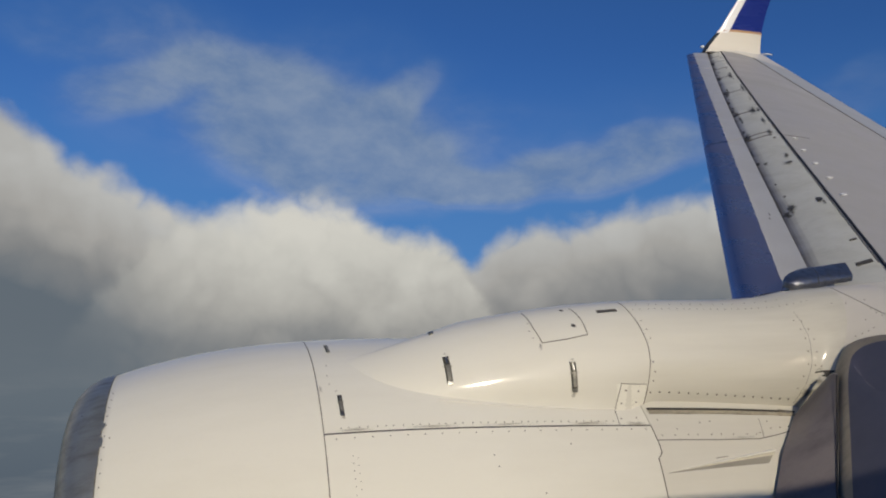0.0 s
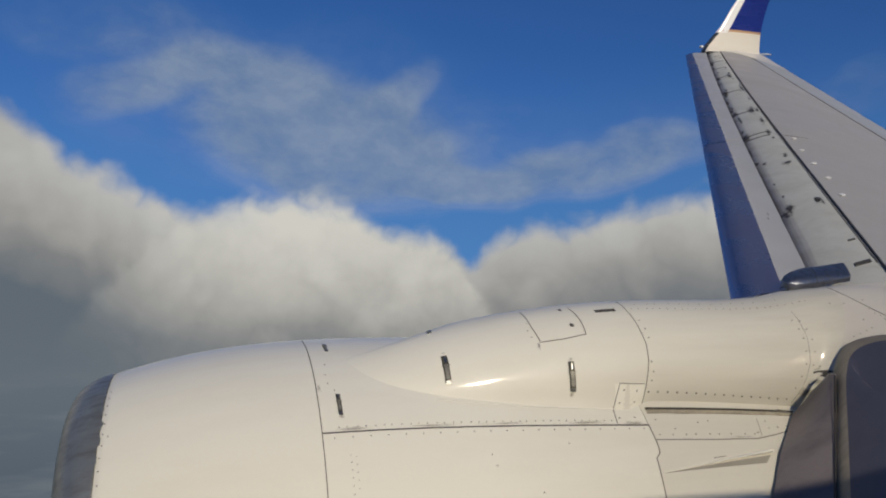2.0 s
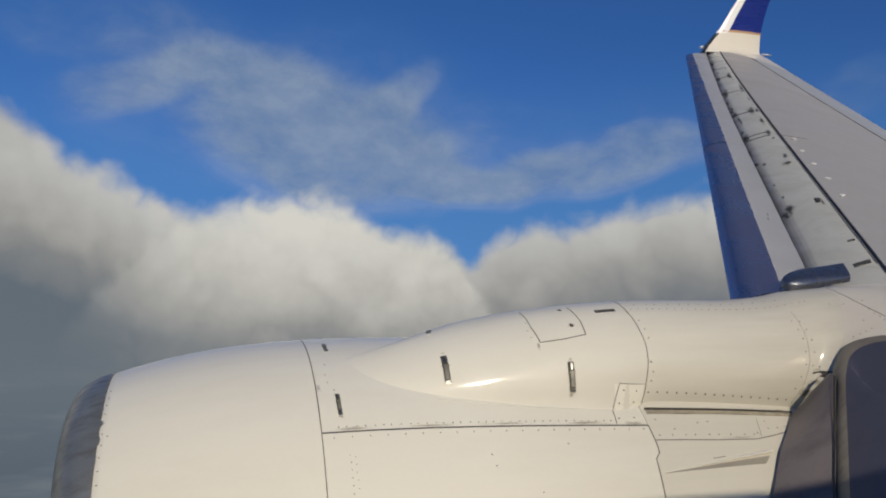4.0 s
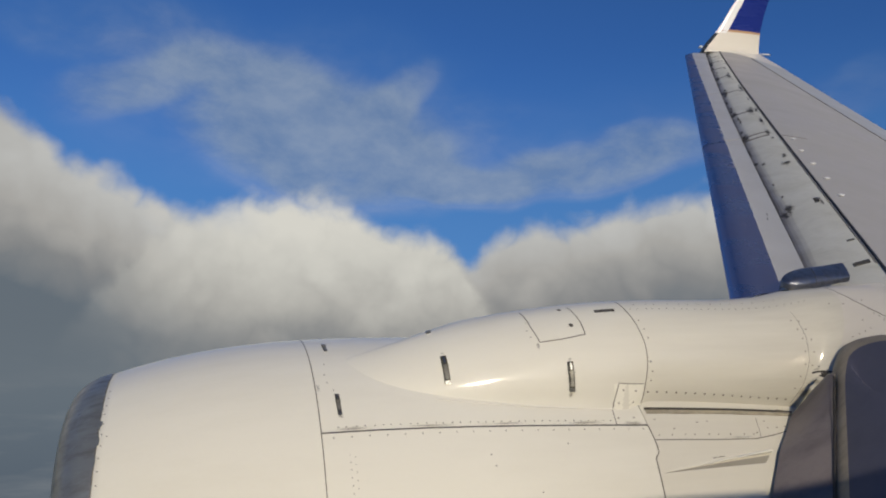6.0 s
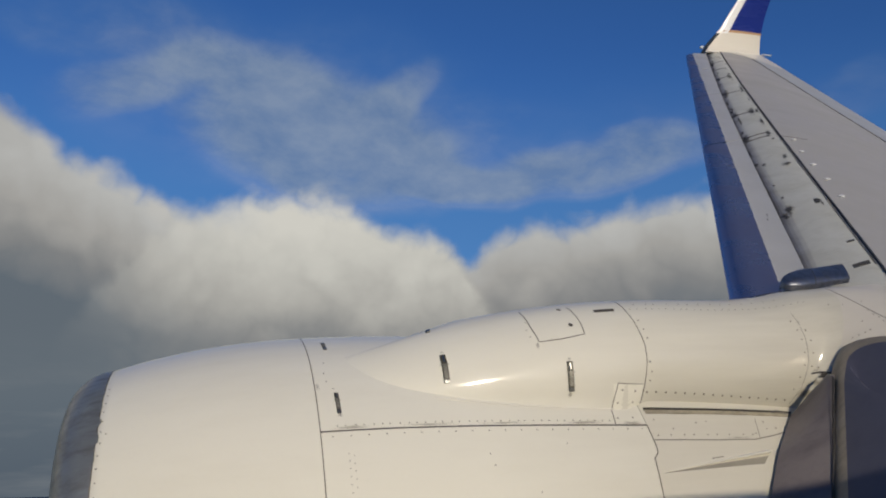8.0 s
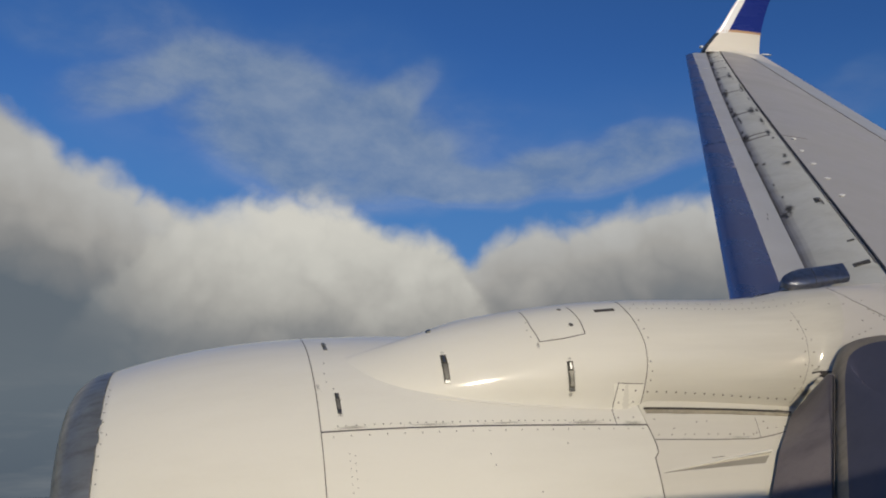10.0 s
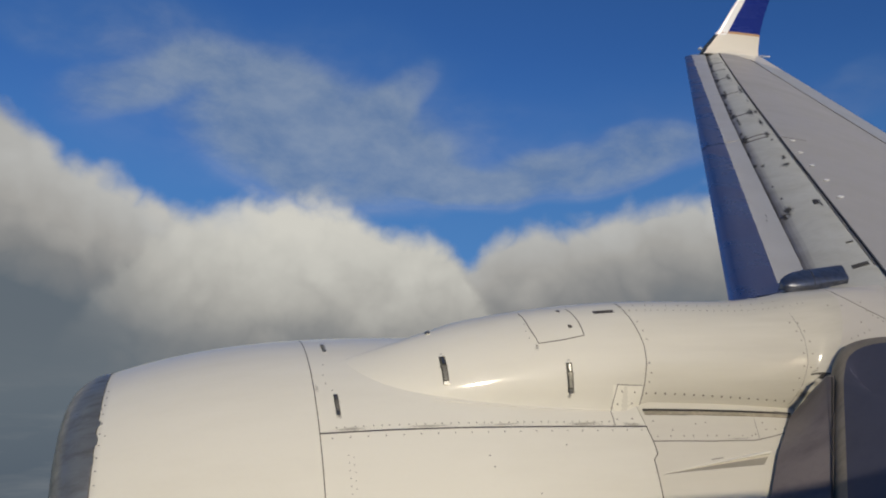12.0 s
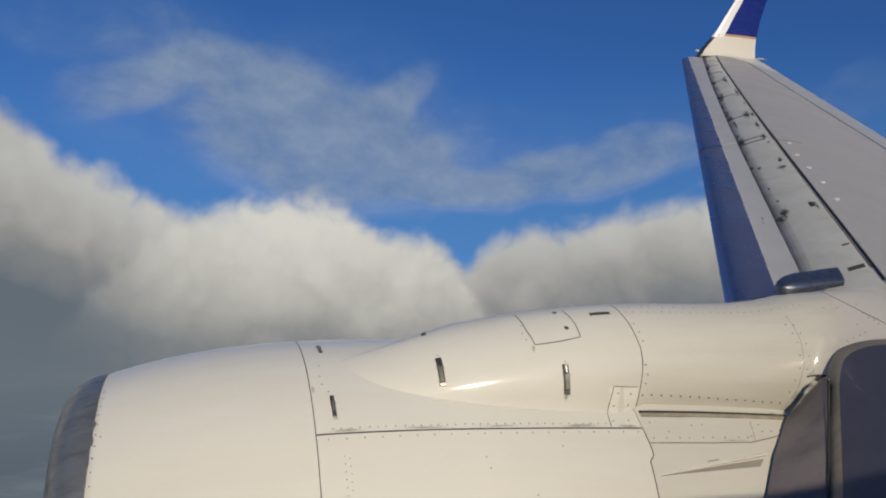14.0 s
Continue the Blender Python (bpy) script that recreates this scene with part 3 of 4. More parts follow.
# the long strake let into the reverser's flank, its underside's shade laid on as a grey strip
rows, shade_rows = [], []
for k in range(17):
    f = k / 16
    low, high, h = 53.85 + 1.35 * f, 53.95 + 3.75 * f, 0.001 + 0.020 * f
    x0, x1 = 1.715 + 0.475 * f, 1.715 + 0.52 * f
    rows.append([on_nacelle(x1, high + 1.0 * f + 0.1, 0.0), on_nacelle(x1, high + 0.25 * f + 0.04, h), on_nacelle(x1, high, h), on_nacelle(x1, high + 0.05 * f, 0.0)])
    shade_rows.append([on_nacelle(x0 + (x1 - x0) * g, low + (high - low) * g, 0.0015 - 0.004 * (g in (0, 1))) for g in (0, 0.04, 0.35, 0.7, 1)])
strake = part("strake", grid(rows), WHITE, reverser, "low white strake that deepens aft")
part("strake_shade", grid(shade_rows), SHADE_GREY, strake, "grey strip painted as shade under the strake")
part("strake_shadow_gap", ribbon(on_nacelle, [(1.95, 56.9), (2.01, 57.3)], 0.004), SEAL_SOFT, reverser)

# ---------------------------------------------------------------- pylon fairing
_crest = np.polyfit([0.53, 0.8, 0.89, 1.1, 1.274, 1.476, 1.738, 2.07, 2.3, 2.475, 2.6],
                    [-1.446, -1.367, -1.347, -1.300, -1.264, -1.236, -1.217, -1.211, -1.206, -1.196, -1.165], 5)


def on_fairing(x, deg, lift=0.0):
    """The pylon's rounded spine: deg 0 at its inboard foot, 90 along the crest."""
    s = max(x - 0.525, 1e-4)
    w = 0.345 * (1 - math.exp(-((s / 0.13) ** 0.55)))
    flare = max(0.0, x - 2.50 - 0.10 * max(0.0, min(1.0, (deg - 20) / 25))) * max(0.0, min(1.0, (105 - deg) / 60))
    foot = NZ + math.sqrt(nacelle_r(x) ** 2 - w * w) - 0.06
    crest = float(np.polyval(_crest, min(x, 2.6))) + 0.10 * max(0.0, min(x, 2.9) - 2.6)
    w += 1.6 * flare ** 3 / (flare * flare + 0.014)
    tuck = max(0.0, min(1.0, (x - 1.66) / 0.12)) * max(0.0, min(1.0, (2.6 - x) / 0.1))
    w *= 1 - 0.22 * tuck * max(0.0, 1 - deg / 45) ** 2
    foot += 0.5 * flare
    w *= 1 + 0.13 * min(1.0, max(0.0, (1.72 - x) / 0.2)) * (math.exp(-((max(deg, 0) / 9.0) ** 2)) + math.exp(-((max(180 - deg, 0) / 9.0) ** 2)))
    if deg > 90:
        w *= 1 - 0.75 * max(0.0, min(1.0, (1.05 - x) / 0.45))      # the nose falls away more steeply outboard
    a = radians(deg)
    h = crest - foot
    n = Vector((0, -math.cos(a) / w, math.sin(a) / h)).normalized() * lift
    return (x, NY - w * math.cos(a) + n.y, foot + h * math.sin(a) + n.z)


xs = [0.5255 + 0.12 * (k / 16) ** 2 for k in range(17)] + [0.66 + 0.04 * k for k in range(61)]


def fillet_x(deg):
    """Where the plain white ends and painted shade begins: further aft over the crest."""
    return 2.60 + 0.20 * max(0.0, min(1.0, (deg - 20) / 60))


def fairing_row(f):
    return [on_fairing(2.54 + (fillet_x(d) - 2.54) * min(f, 1.0) + (3.06 - fillet_x(d)) * max(0.0, f - 1.0), d) for d in (-12 + 204 * k / 64 for k in range(65))]


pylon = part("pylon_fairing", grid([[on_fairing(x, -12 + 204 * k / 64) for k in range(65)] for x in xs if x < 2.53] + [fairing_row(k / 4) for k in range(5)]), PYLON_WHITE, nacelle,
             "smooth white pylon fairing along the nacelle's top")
part("pylon_fillet", grid([fairing_row(1 + k / 10) for k in range(11)]), GLOVE, pylon, "fillet that runs into the wing, its white darkened for shade")
part("pylon_gap", ribbon(on_nacelle, [(1.735, 70.75), (2.05, 70.4), (2.46, 70.05)], 0.006, 0.0075), SEAL, pylon)
part("gap_filler", ribbon(on_nacelle, [(1.735, 69.9), (2.05, 69.6), (2.46, 69.3)], 0.022, 0.003), FILLER, pylon)
part("front_seam", ribbon(on_fairing, [(1.74, 100), (1.74, 81), (1.752, 64), (1.762, 50), (1.759, 39), (1.746, 25), (1.734, 9.5)], 0.0036, steps=6), SEAM, pylon)
part("aft_seam", ribbon(on_fairing, [(2.525, 72), (2.545, 51), (2.54, 37), (2.507, 22), (2.47, 12)], 0.002, 0.0006), SEAL_SOFT, pylon)
part("hatch_seam", ribbon(on_fairing, [(1.296, 100), (1.296, 74), (1.311, 58.4), (1.416, 58.9), (1.511, 61), (1.511, 74), (1.50, 95)], 0.0042), SEAM, pylon)
part("access_plate", patch(on_fairing, 1.60, 1.735, 7, 25, 0.0004, 4, 6), WHITE, pylon)
part("plate_seam", ribbon(on_fairing, [(1.735, 24.2), (1.621, 25.4), (1.591, 9.5), (1.600, 2)], 0.0036), SEAM, pylon)
# bead added so that the crease at the fairing's foot glints
part("foot_bead", ribbon(on_nacelle, [(0.86, 74.1), (1.034, 72.75), (1.216, 71.6), (1.383, 71.05), (1.594, 70.75)], 0.010, 0.004), GLOSS_WHITE, pylon, "glossy white bead added along the fairing's foot for its glint")
part("foot_seam", ribbon(on_nacelle, [(1.59, 71), (1.58, 66.3)], 0.0036), SEAM, pylon)
part("crest_slot", patch(on_fairing, 1.599, 1.691, 82, 85.5, 0.0015, 4, 2), SEAL, pylon, "dark slot in the fairing's crest")
part("drain_hole", studs(on_fairing, [(1.466, 70.6)], 0.011), SEAL, pylon)
part("drain_hole", studs(on_fairing, [(1.459, 92.4)], 0.011), SEAL, pylon)
part("crest_bolt", patch(on_fairing, 0.890, 0.908, 99, 104, 0.009, 3, 3, 0.012), STEEL, pylon, "small steel lug on the crest")
part("clip_bolt", studs(on_fairing, [(1.771, 38.5)], 0.005, 0.003), STEEL, pylon, "bright steel fastener")
for k, (x, deg, dx, dd) in enumerate(((1.30, 55.5, 0.012, 4.0), (1.412, 18.5, 0.014, 3.0), (0.915, 62.5, 0.014, 2.0), (1.418, 43.0, 0.012, 2.0), (2.52, 18.5, 0.05, 5.0), (2.56, 24.5, 0.035, 3.5), (2.57, 31.8, 0.03, 1.6))):
    part("grime_streak", blot(on_fairing, x, deg, dx, dd, 0.0022, 80 + k), GRIME, pylon)
latch(on_fairing, 0.902, 0.926, 31.5, 60, pylon)
latch(on_fairing, 1.405, 1.430, 21, 41.2, pylon)

bm = studs(on_fairing, run((1.76, 18.3), (2.44, 14.5), 16), 0.005)
studs(on_fairing, run((1.77, 83.5), (2.62, 79.0), 26, 0.004), 0.003, bm=bm)
studs(on_fairing, run((1.80, 91.0), (2.5, 88.0), 14, 0.01), 0.003, bm=bm)
studs(on_fairing, [(1.77, 70), (1.778, 62), (1.782, 55), (1.778, 32), (1.77, 26)], 0.004, bm=bm)
studs(on_fairing, [(2.503, 64.5), (2.518, 57.5), (2.527, 51), (2.526, 43), (2.52, 35.5), (2.496, 28.5), (2.473, 21.5)], 0.004, bm=bm)
studs(on_fairing, [(2.538, 63), (2.555, 56.5), (2.567, 49.5), (2.568, 42), (2.553, 34.5), (2.581, 33), (2.533, 23), (2.512, 19.5)], 0.004, bm=bm)
studs(on_fairing, [(2.724, 74), (2.787, 73.5), (2.886, 76), (2.871, 69.5), (2.877, 67), (2.888, 65.5), (2.891, 63.5), (2.807, 62)], 0.004, bm=bm)
studs(on_fairing, run((2.732, 51), (2.812, 57.5), 4), 0.0035, bm=bm)
studs(on_fairing, [(1.64, 21), (1.70, 20), (1.62, 13), (1.69, 13)], 0.0042, bm=bm)
tagged(part("rivets", bm, RIVET, pylon), kind="stuff")
tagged(part("rivets", studs(on_fairing, [(1.275, 71), (1.28, 64), (1.30, 57), (1.285, 80)], 0.003), RIVET, pylon), kind="stuff")
bm = studs(on_nacelle, [(1.60, 68.0), (1.67, 68.2)], 0.004)
tagged(part("rivets", bm, RIVET, pylon), kind="stuff")

# ---------------------------------------------------------------- wing
wing = thing("aircraft_wing", "swept grey airliner wing with slats extended and an upturned blue winglet", "wing")
TIP = 15.44


def wing_z(y):
    return -1.15 + 0.047 * (y - NY)


def scale_at(y):
    return 1.0 - 0.42 * min(1.0, max(0.0, (y - 3.4) / 12.0))


def x_nose(y):
    return 2.525 + 0.552 * (y - 3.434)


def x_paint(y):
    return 2.782 + 0.541 * (y - 3.42)


def x_slat_end(y):
    return 2.975 + 0.5535 * (max(y, 2.95) - 3.5) - 0.06 * math.sin(math.pi * max(0.0, y - 3.5) / 12)


def x_skin(y):
    return 3.374 + 0.5435 * (max(y, 2.95) - 3.4) - 0.05 * math.sin(math.pi * max(0.0, y - 3.5) / 12)


def x_tail(y):
    return 10.88 + 0.345 * (y - TIP)


def on_skin(f, y, lift=0.0):
    """The upper skin: f 0 at its front joint, 1 at the trailing edge."""
    x = x_skin(y) + (x_tail(y) - x_skin(y)) * f
    drop = 0.057 * (TIP - y)
    z = wing_z(y) + 0.05 * scale_at(y) * math.sin(math.pi * min(1.0, f * 1.2)) * (1 - f) - drop * f ** 1.7
    return (x, y, z + lift)


def on_edge(f, y, lift=0.0):
    """The fixed leading edge: f 0 low under the slat, 1 at the joint with the skin."""
    s = scale_at(y)
    a, b = x_slat_end(y) - 0.13 * s, x_skin(y)
    x = b - (b - a) * math.cos(f * math.pi / 2) ** 1.15
    u = min(1.0, (b - x) / (b - x_slat_end(y) + 0.01 * s))
    steep = max(0.0, 1 - u ** 1.25) ** 0.62
    return (x, y, wing_z(y) - 0.004 - 0.24 * s * (1 - steep) + lift)


ys = [-0.3 + (TIP + 0.3) * k / 72 for k in range(73)]
under = []
for y in ys:
    row = [on_skin(k / 14, y) for k in range(15)]
    e, a = row[-1], on_edge(0, y) if y > 3.22 else (x_skin(y), y, wing_z(y) - 0.30)
    row += [(e[0] + (a[0] - e[0]) * k / 6, y, e[2] + (a[2] - e[2]) * k / 6 - 0.30 * scale_at(y) * math.sin(math.pi * k / 6)) for k in range(1, 7)]
    under.append(row)
skin = part("upper_skin", grid([r[:15] for r in under]), WING_GREY, wing)
part("lower_skin", grid([r[14:] for r in under]), WING_GREY, wing)
edge_ys = [3.22] + [y for y in ys if y > 3.25]


def edge_strip(f0, f1, n):
    """A lengthwise strip of the leading edge, its borders wandering slightly."""
    def border(f, y):
        return f if f in (0.0, 1.0) else f + 0.006 * math.sin(3.1 * y + 20 * f) + 0.004 * math.sin(8.3 * y + 9 * f)
    return grid([[on_edge(border(f0, y) + (border(f1, y) - border(f0, y)) * k / n, y) for k in range(n + 1)] for y in edge_ys])


# strips that step darker from the skin joint down to the nose
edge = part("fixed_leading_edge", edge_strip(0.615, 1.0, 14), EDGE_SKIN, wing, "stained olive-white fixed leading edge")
part("olive_band", edge_strip(0.585, 0.615, 2), OLIVE_SKIN, edge)
part("mid_band", edge_strip(0.556, 0.585, 2), MID_SKIN, edge)
part("nose_band", edge_strip(0.537, 0.556, 2), NOSE_SKIN, edge)
part("edge_nose", edge_strip(0.0, 0.537, 18), DARK_SKIN, edge, "dark brown-grey metal nose that the slat covers when shut")


def on_glove(f, y, lift=0.0):
    """The blunt painted leading edge inboard of the pylon."""
    return (2.80 + (x_skin(y) + 0.02 - 2.80) * f, y, wing_z(y) - 0.012 - 0.03 * (1 - f) - 0.10 * (1 - f) ** 5 + lift)


part("glove_edge", grid([[(2.82, y, wing_z(y) - 0.33)] + [on_glove((k / 16) ** 2, y) for k in range(17)] for y in (3.26 - 0.06 * j for j in range(60))]), GLOVE, wing, "leading edge glove beside the pylon, its white darkened for shade")


part("crest_seam", ribbon(on_fairing, [(2.812, 97), (2.82, 85), (2.85, 76), (2.886, 69), (2.937, 62)], 0.004), SEAL_SOFT, pylon)
part("root_seam", ribbon(on_glove, [(0.15, 3.25), (0.45, 3.05), (0.9, 2.7)], 0.005), SEAL_SOFT, wing)


def line_on(surface, f0, f1, y0, y1, width, material, parent, name, lift=0.0015):
    return part(name, ribbon(surface, [(f0 + (f1 - f0) * k / 8, y0 + (y1 - y0) * k / 8) for k in range(9)], width, lift, 4), material, parent)


line_on(on_skin, 0.0, 0.0, 3.30, TIP, 0.0145, BLACK, skin, "front_seal", 0.006)
part("aileron", grid([[on_skin(q + (0.998 - q) * k / 4, y, 0.006 * (0 < k < 4)) for k in range(5)] for y, q in ((5.0 + (TIP - 5.1) * j / 24, 0.70 - 0.14 * j / 24) for j in range(25))]), TRAIL_GREY, wing, "pale hinged trailing edge panel")
line_on(on_skin, 0.70, 0.56, 5.0, TIP - 0.1, 0.016, SEAL_SOFT, skin, "aileron_seam", 0.0075)
line_on(on_skin, 0.0, 0.10, 6.9, 6.75, 0.016, SEAL_SOFT, skin, "skin_joint", 0.002)
for k, (x, y) in enumerate(((5.243, 6.708), (4.95, 6.2), (4.705, 5.72), (4.473, 5.252), (4.224, 4.788))):
    f = (x - x_skin(y)) / (x_tail(y) - x_skin(y))
    p = Vector(on_skin(f, y))
    bm = bmesh.new()
    bmesh.ops.create_cube(bm, size=1.0, matrix=Matrix.Translation(p + Vector((0, 0, 0.004))) @ pose(0, 0, 0, 0, 0, 28) @ Matrix.Diagonal((0.06, 0.03, 0.012, 1)))
    bmesh.ops.bevel(bm, geom=bm.edges[:], offset=0.003, segments=1, affect="EDGES")
    part("vortex_fin", bm, PALE, wing, "small pale vortex fin")


def slat(y0, y1):
    """One drooped slat: painted upper skin, bare polished nose and a dark cove behind."""
    def sect(y):
        s = scale_at(y)
        z = wing_z(y)
        return [(x_slat_end(y) + 0.01, z - 0.055 * s), (x_paint(y) + 0.09 * s, z - 0.080 * s), (x_paint(y), z - 0.10 * s)], [
            (x_paint(y), z - 0.10 * s), (x_nose(y) + 0.155 * s, z - 0.118 * s), (x_nose(y) + 0.06 * s, z - 0.142 * s), (x_nose(y) + 0.015 * s, z - 0.168 * s), (x_nose(y), z - 0.20 * s),
            (x_nose(y) + 0.015 * s, z - 0.24 * s), (x_nose(y) + 0.07 * s, z - 0.275 * s), (x_nose(y) + 0.16 * s, z - 0.30 * s)]
    st = [y0 + (y1 - y0) * k / 10 for k in range(11)]
    body = part("slat", shell([[(x, y, z) for x, z in sect(y)[0]] for y in st], (0.004, 0, -0.012)), SLAT_WHITE, wing, "extended slat with pale painted back")
    part("slat_nose", grid([[(x, y, z) for x, z in sect(y)[1]] for y in st]), SLAT_METAL, body, "bare polished metal slat nose")
    # cove sheet coloured black all over
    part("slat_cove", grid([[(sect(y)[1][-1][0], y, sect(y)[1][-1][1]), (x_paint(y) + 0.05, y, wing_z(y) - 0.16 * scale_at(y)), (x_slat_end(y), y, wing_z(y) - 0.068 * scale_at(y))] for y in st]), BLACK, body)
    return body


for a, b in ((3.36, 6.88), (6.90, 9.78), (9.80, 12.6), (12.62, 15.18)):
    slat(a, b)

# dark track openings, oil smears and rub marks along the fixed leading edge
SMEARS = ((0.62, 4.76, 0.032, 0.085), (0.57, 4.68, 0.030, 0.07), (0.87, 4.75, 0.024, 0.05), (0.90, 4.68, 0.014, 0.05), (0.84, 5.85, 0.050, 0.06),
          (0.86, 6.08, 0.022, 0.06), (0.61, 6.05, 0.022, 0.05), (0.60, 5.40, 0.012, 0.03), (0.62, 5.05, 0.012, 0.03), (0.53, 6.15, 0.03, 0.08), (0.52, 6.60, 0.028, 0.10), (0.86, 7.10, 0.030, 0.12), (0.88, 7.75, 0.022, 0.16),
          (0.56, 7.15, 0.055, 0.12), (0.83, 8.40, 0.055, 0.17), (0.57, 8.45, 0.045, 0.12), (0.91, 10.1, 0.035, 0.30), (0.57, 10.0, 0.055, 0.22), (0.82, 11.55, 0.050, 0.24), (0.55, 11.5, 0.045, 0.2), (0.55, 13.6, 0.05, 0.25))
for f, y, df, dy in ((0.87, 3.55, 0.060, 0.022), (0.905, 3.90, 0.030, 0.010), (0.87, 4.75, 0.022, 0.045)):
    part("track_opening", patch(on_edge, f - df, f + df, y - dy, y + dy, 0.004, 4, 3, 0.005), SMUDGE, edge, "dark slat track opening")
for k, (f, y, df, dy) in enumerate(SMEARS):
    part("oil_smear", blot(on_edge, f, y, df * 2.0, dy * 2.1, 0.005, k), SMEAR, edge)


def on_slat(f, y, lift=0.0):
    """A slat's painted back, f 0 at the paint's front edge."""
    return (x_paint(y) + (x_slat_end(y) + 0.01 - x_paint(y)) * f, y, wing_z(y) - (0.10 - 0.045 * f) * scale_at(y) + lift)


for k, (f, y) in enumerate(((0.48, 4.45), (0.54, 4.53))):
    part("rub_mark", blot(on_slat, f, y, 0.05, 0.05, 0.006, 31 + k), SMEAR, wing)
soot = random.Random(77)
for k in range(40):
    y = 15.2 - 8.3 * (k / 39) ** 1.2 + soot.uniform(-0.1, 0.1)
    rim_side = k % 3 == 0
    f = soot.uniform(0.84, 0.93) if rim_side else soot.uniform(0.53, 0.60)
    part("soot_smear", blot(on_edge, f, y, soot.uniform(0.02, 0.05), soot.uniform(0.04, 0.22), 0.0045, 100 + k), SMEAR, edge)
for y in (7.0, 7.16, 8.38, 10.02, 11.6, 12.7, 13.75, 14.6):
    line_on(on_edge, 0.50, 0.86, y + 0.05, y, 0.04, SEAL_SOFT, edge, "edge_joint", 0.003)
line_on(on_edge, 0.97, 0.97, 3.5, TIP, 0.012, SEAL_SOFT, edge, "rear_joint", 0.002)

# the rounded metal end piece where the slat meets the pylon
def on_cap(f, deg, lift=0.0):
    """f 0 at its blunt nose, 1 at its square tail; deg 0 inboard, 180 outboard."""
    r = math.sqrt(1 - (1 - min(1.0, f / 0.4)) ** 2) + lift
    a = radians(deg)
    inner = 1.0 - 0.4 * f if deg < 90 else 1.0
    across, up = 0.10 * r * inner * math.cos(a), 0.042 * r * max(0.0, math.sin(a)) ** 0.9
    return (2.675 + 0.42 * f - 0.41 * across, 3.29 + 0.06 * f - 0.91 * across, -1.167 + 0.032 * f - (0.04 + 0.12 * f) * across + up * (1 - 0.8 * f))


def cap_row(f):
    """One rib of the end piece, its feet sunk into the skin below."""
    rib = [Vector(on_cap(f, 180 * j / 20)) for j in range(21)]
    return [rib[0] - Vector((0, 0, 0.022))] + rib + [rib[-1] - Vector((0, 0, 0.06))]


bm = grid([cap_row(0.4 * (k / 12) ** 2) for k in range(1, 13)] + [cap_row(0.4 + 0.6 * k / 8) for k in range(1, 9)])
bm.verts.ensure_lookup_table()
bm.faces.new(bm.verts[-23:])
bm.faces.new(bm.verts[:23])
cap = part("slat_end_fairing", bm, END_METAL, wing, "rounded dark slate metal slat end fairing")
part("cap_joint", ribbon(on_cap, [(0.46, 4), (0.46, 60), (0.46, 120), (0.46, 172)], 0.004, 0.01), SEAL, cap)

# ---------------------------------------------------------------- winglet
STAGES = [(15.44, -0.635, 9.47, 10.90, 0.10), (15.56, -0.60, 9.56, 10.93, 0.10), (15.66, -0.48, 9.68, 10.96, 0.095), (15.73, -0.30, 9.86, 10.98, 0.09), (15.78, -0.13, 10.03, 11.00, 0.085),
          (15.86, 0.20, 10.23, 11.07, 0.075), (15.94, 0.6, 10.48, 11.19, 0.065), (16.06, 1.2, 10.83, 11.38, 0.05), (16.2, 1.9, 11.25, 11.72, 0.035)]


def on_winglet(s, f, side):
    """s along the winglet's stages, f along the chord, side -1 inboard or +1 outboard."""
    i = min(int(s), len(STAGES) - 2)
    t = s - i
    y, z, a, b, th = (p + (q - p) * t for p, q in zip(STAGES[i], STAGES[i + 1]))
    j = min(i + 1, len(STAGES) - 1)
    run_ = Vector((0, STAGES[j][0] - STAGES[i][0], STAGES[j][1] - STAGES[i][1])).normalized()
    out = Vector((0, run_.z, -run_.y))
    half = th * 2.2 * (math.sqrt(max(f, 0)) * (1 - f) ** 0.9) * 0.62
    return Vector((a + (b - a) * f, y, z)) + out * half * side


def blade(s0, s1, f0, f1, n=12):
    rows = []
    for k in range(n + 1):
        s = s0 + (s1 - s0) * k / n
        fs = [f0 + (f1 - f0) * (j / 10) ** 1.6 for j in range(11)]
        rows.append([on_winglet(s, f, 1) for f in reversed(fs)] + [on_winglet(s, f, -1) for f in (fs[1:] if f0 == 0 else fs)])
    return grid(rows)


winglet = part("winglet", blade(3.9, 7.95, 0.22, 1.0), BLUE, wing, "tall deep blue winglet")
part("winglet_edge", blade(3.45, 7.95, 0.0, 0.22), EDGE_WHITE, winglet, "silver leading edge with its gleam painted white")
part("winglet_root", blade(0, 3.64, 0.07, 1.0), CREAM, winglet, "cream painted winglet root")
part("root_edge", blade(0.4, 3.45, 0.0, 0.07), LAMP_GLASS, winglet, "dark curved lamp glass along the root's front")
part("root_blend", grid([[on_skin(0.03 + 0.95 * k / 16, TIP + 0.02 - (0.30 + 1.45 * (k / 16) ** 1.4) * j / 4, 0.009) for j in range(5)] for k in range(17)]), CREAM, winglet, "cream paint carried onto the wing tip")
part("winglet_stripe", blade(3.64, 3.9, 0.1, 1.0, 2), GOLD, winglet, "thin gold stripe")
bm = bmesh.new()
bmesh.ops.create_uvsphere(bm, u_segments=16, v_segments=10, radius=1.0, matrix=Matrix.Translation((9.56, 15.58, -0.52)) @ pose(0, 0, 0, 0, -25, 0) @ Matrix.Diagonal((0.045, 0.04, 0.03, 1)))
part("navigation_light", bm, CHROME, winglet, "clear glass navigation light")
bm = bmesh.new()
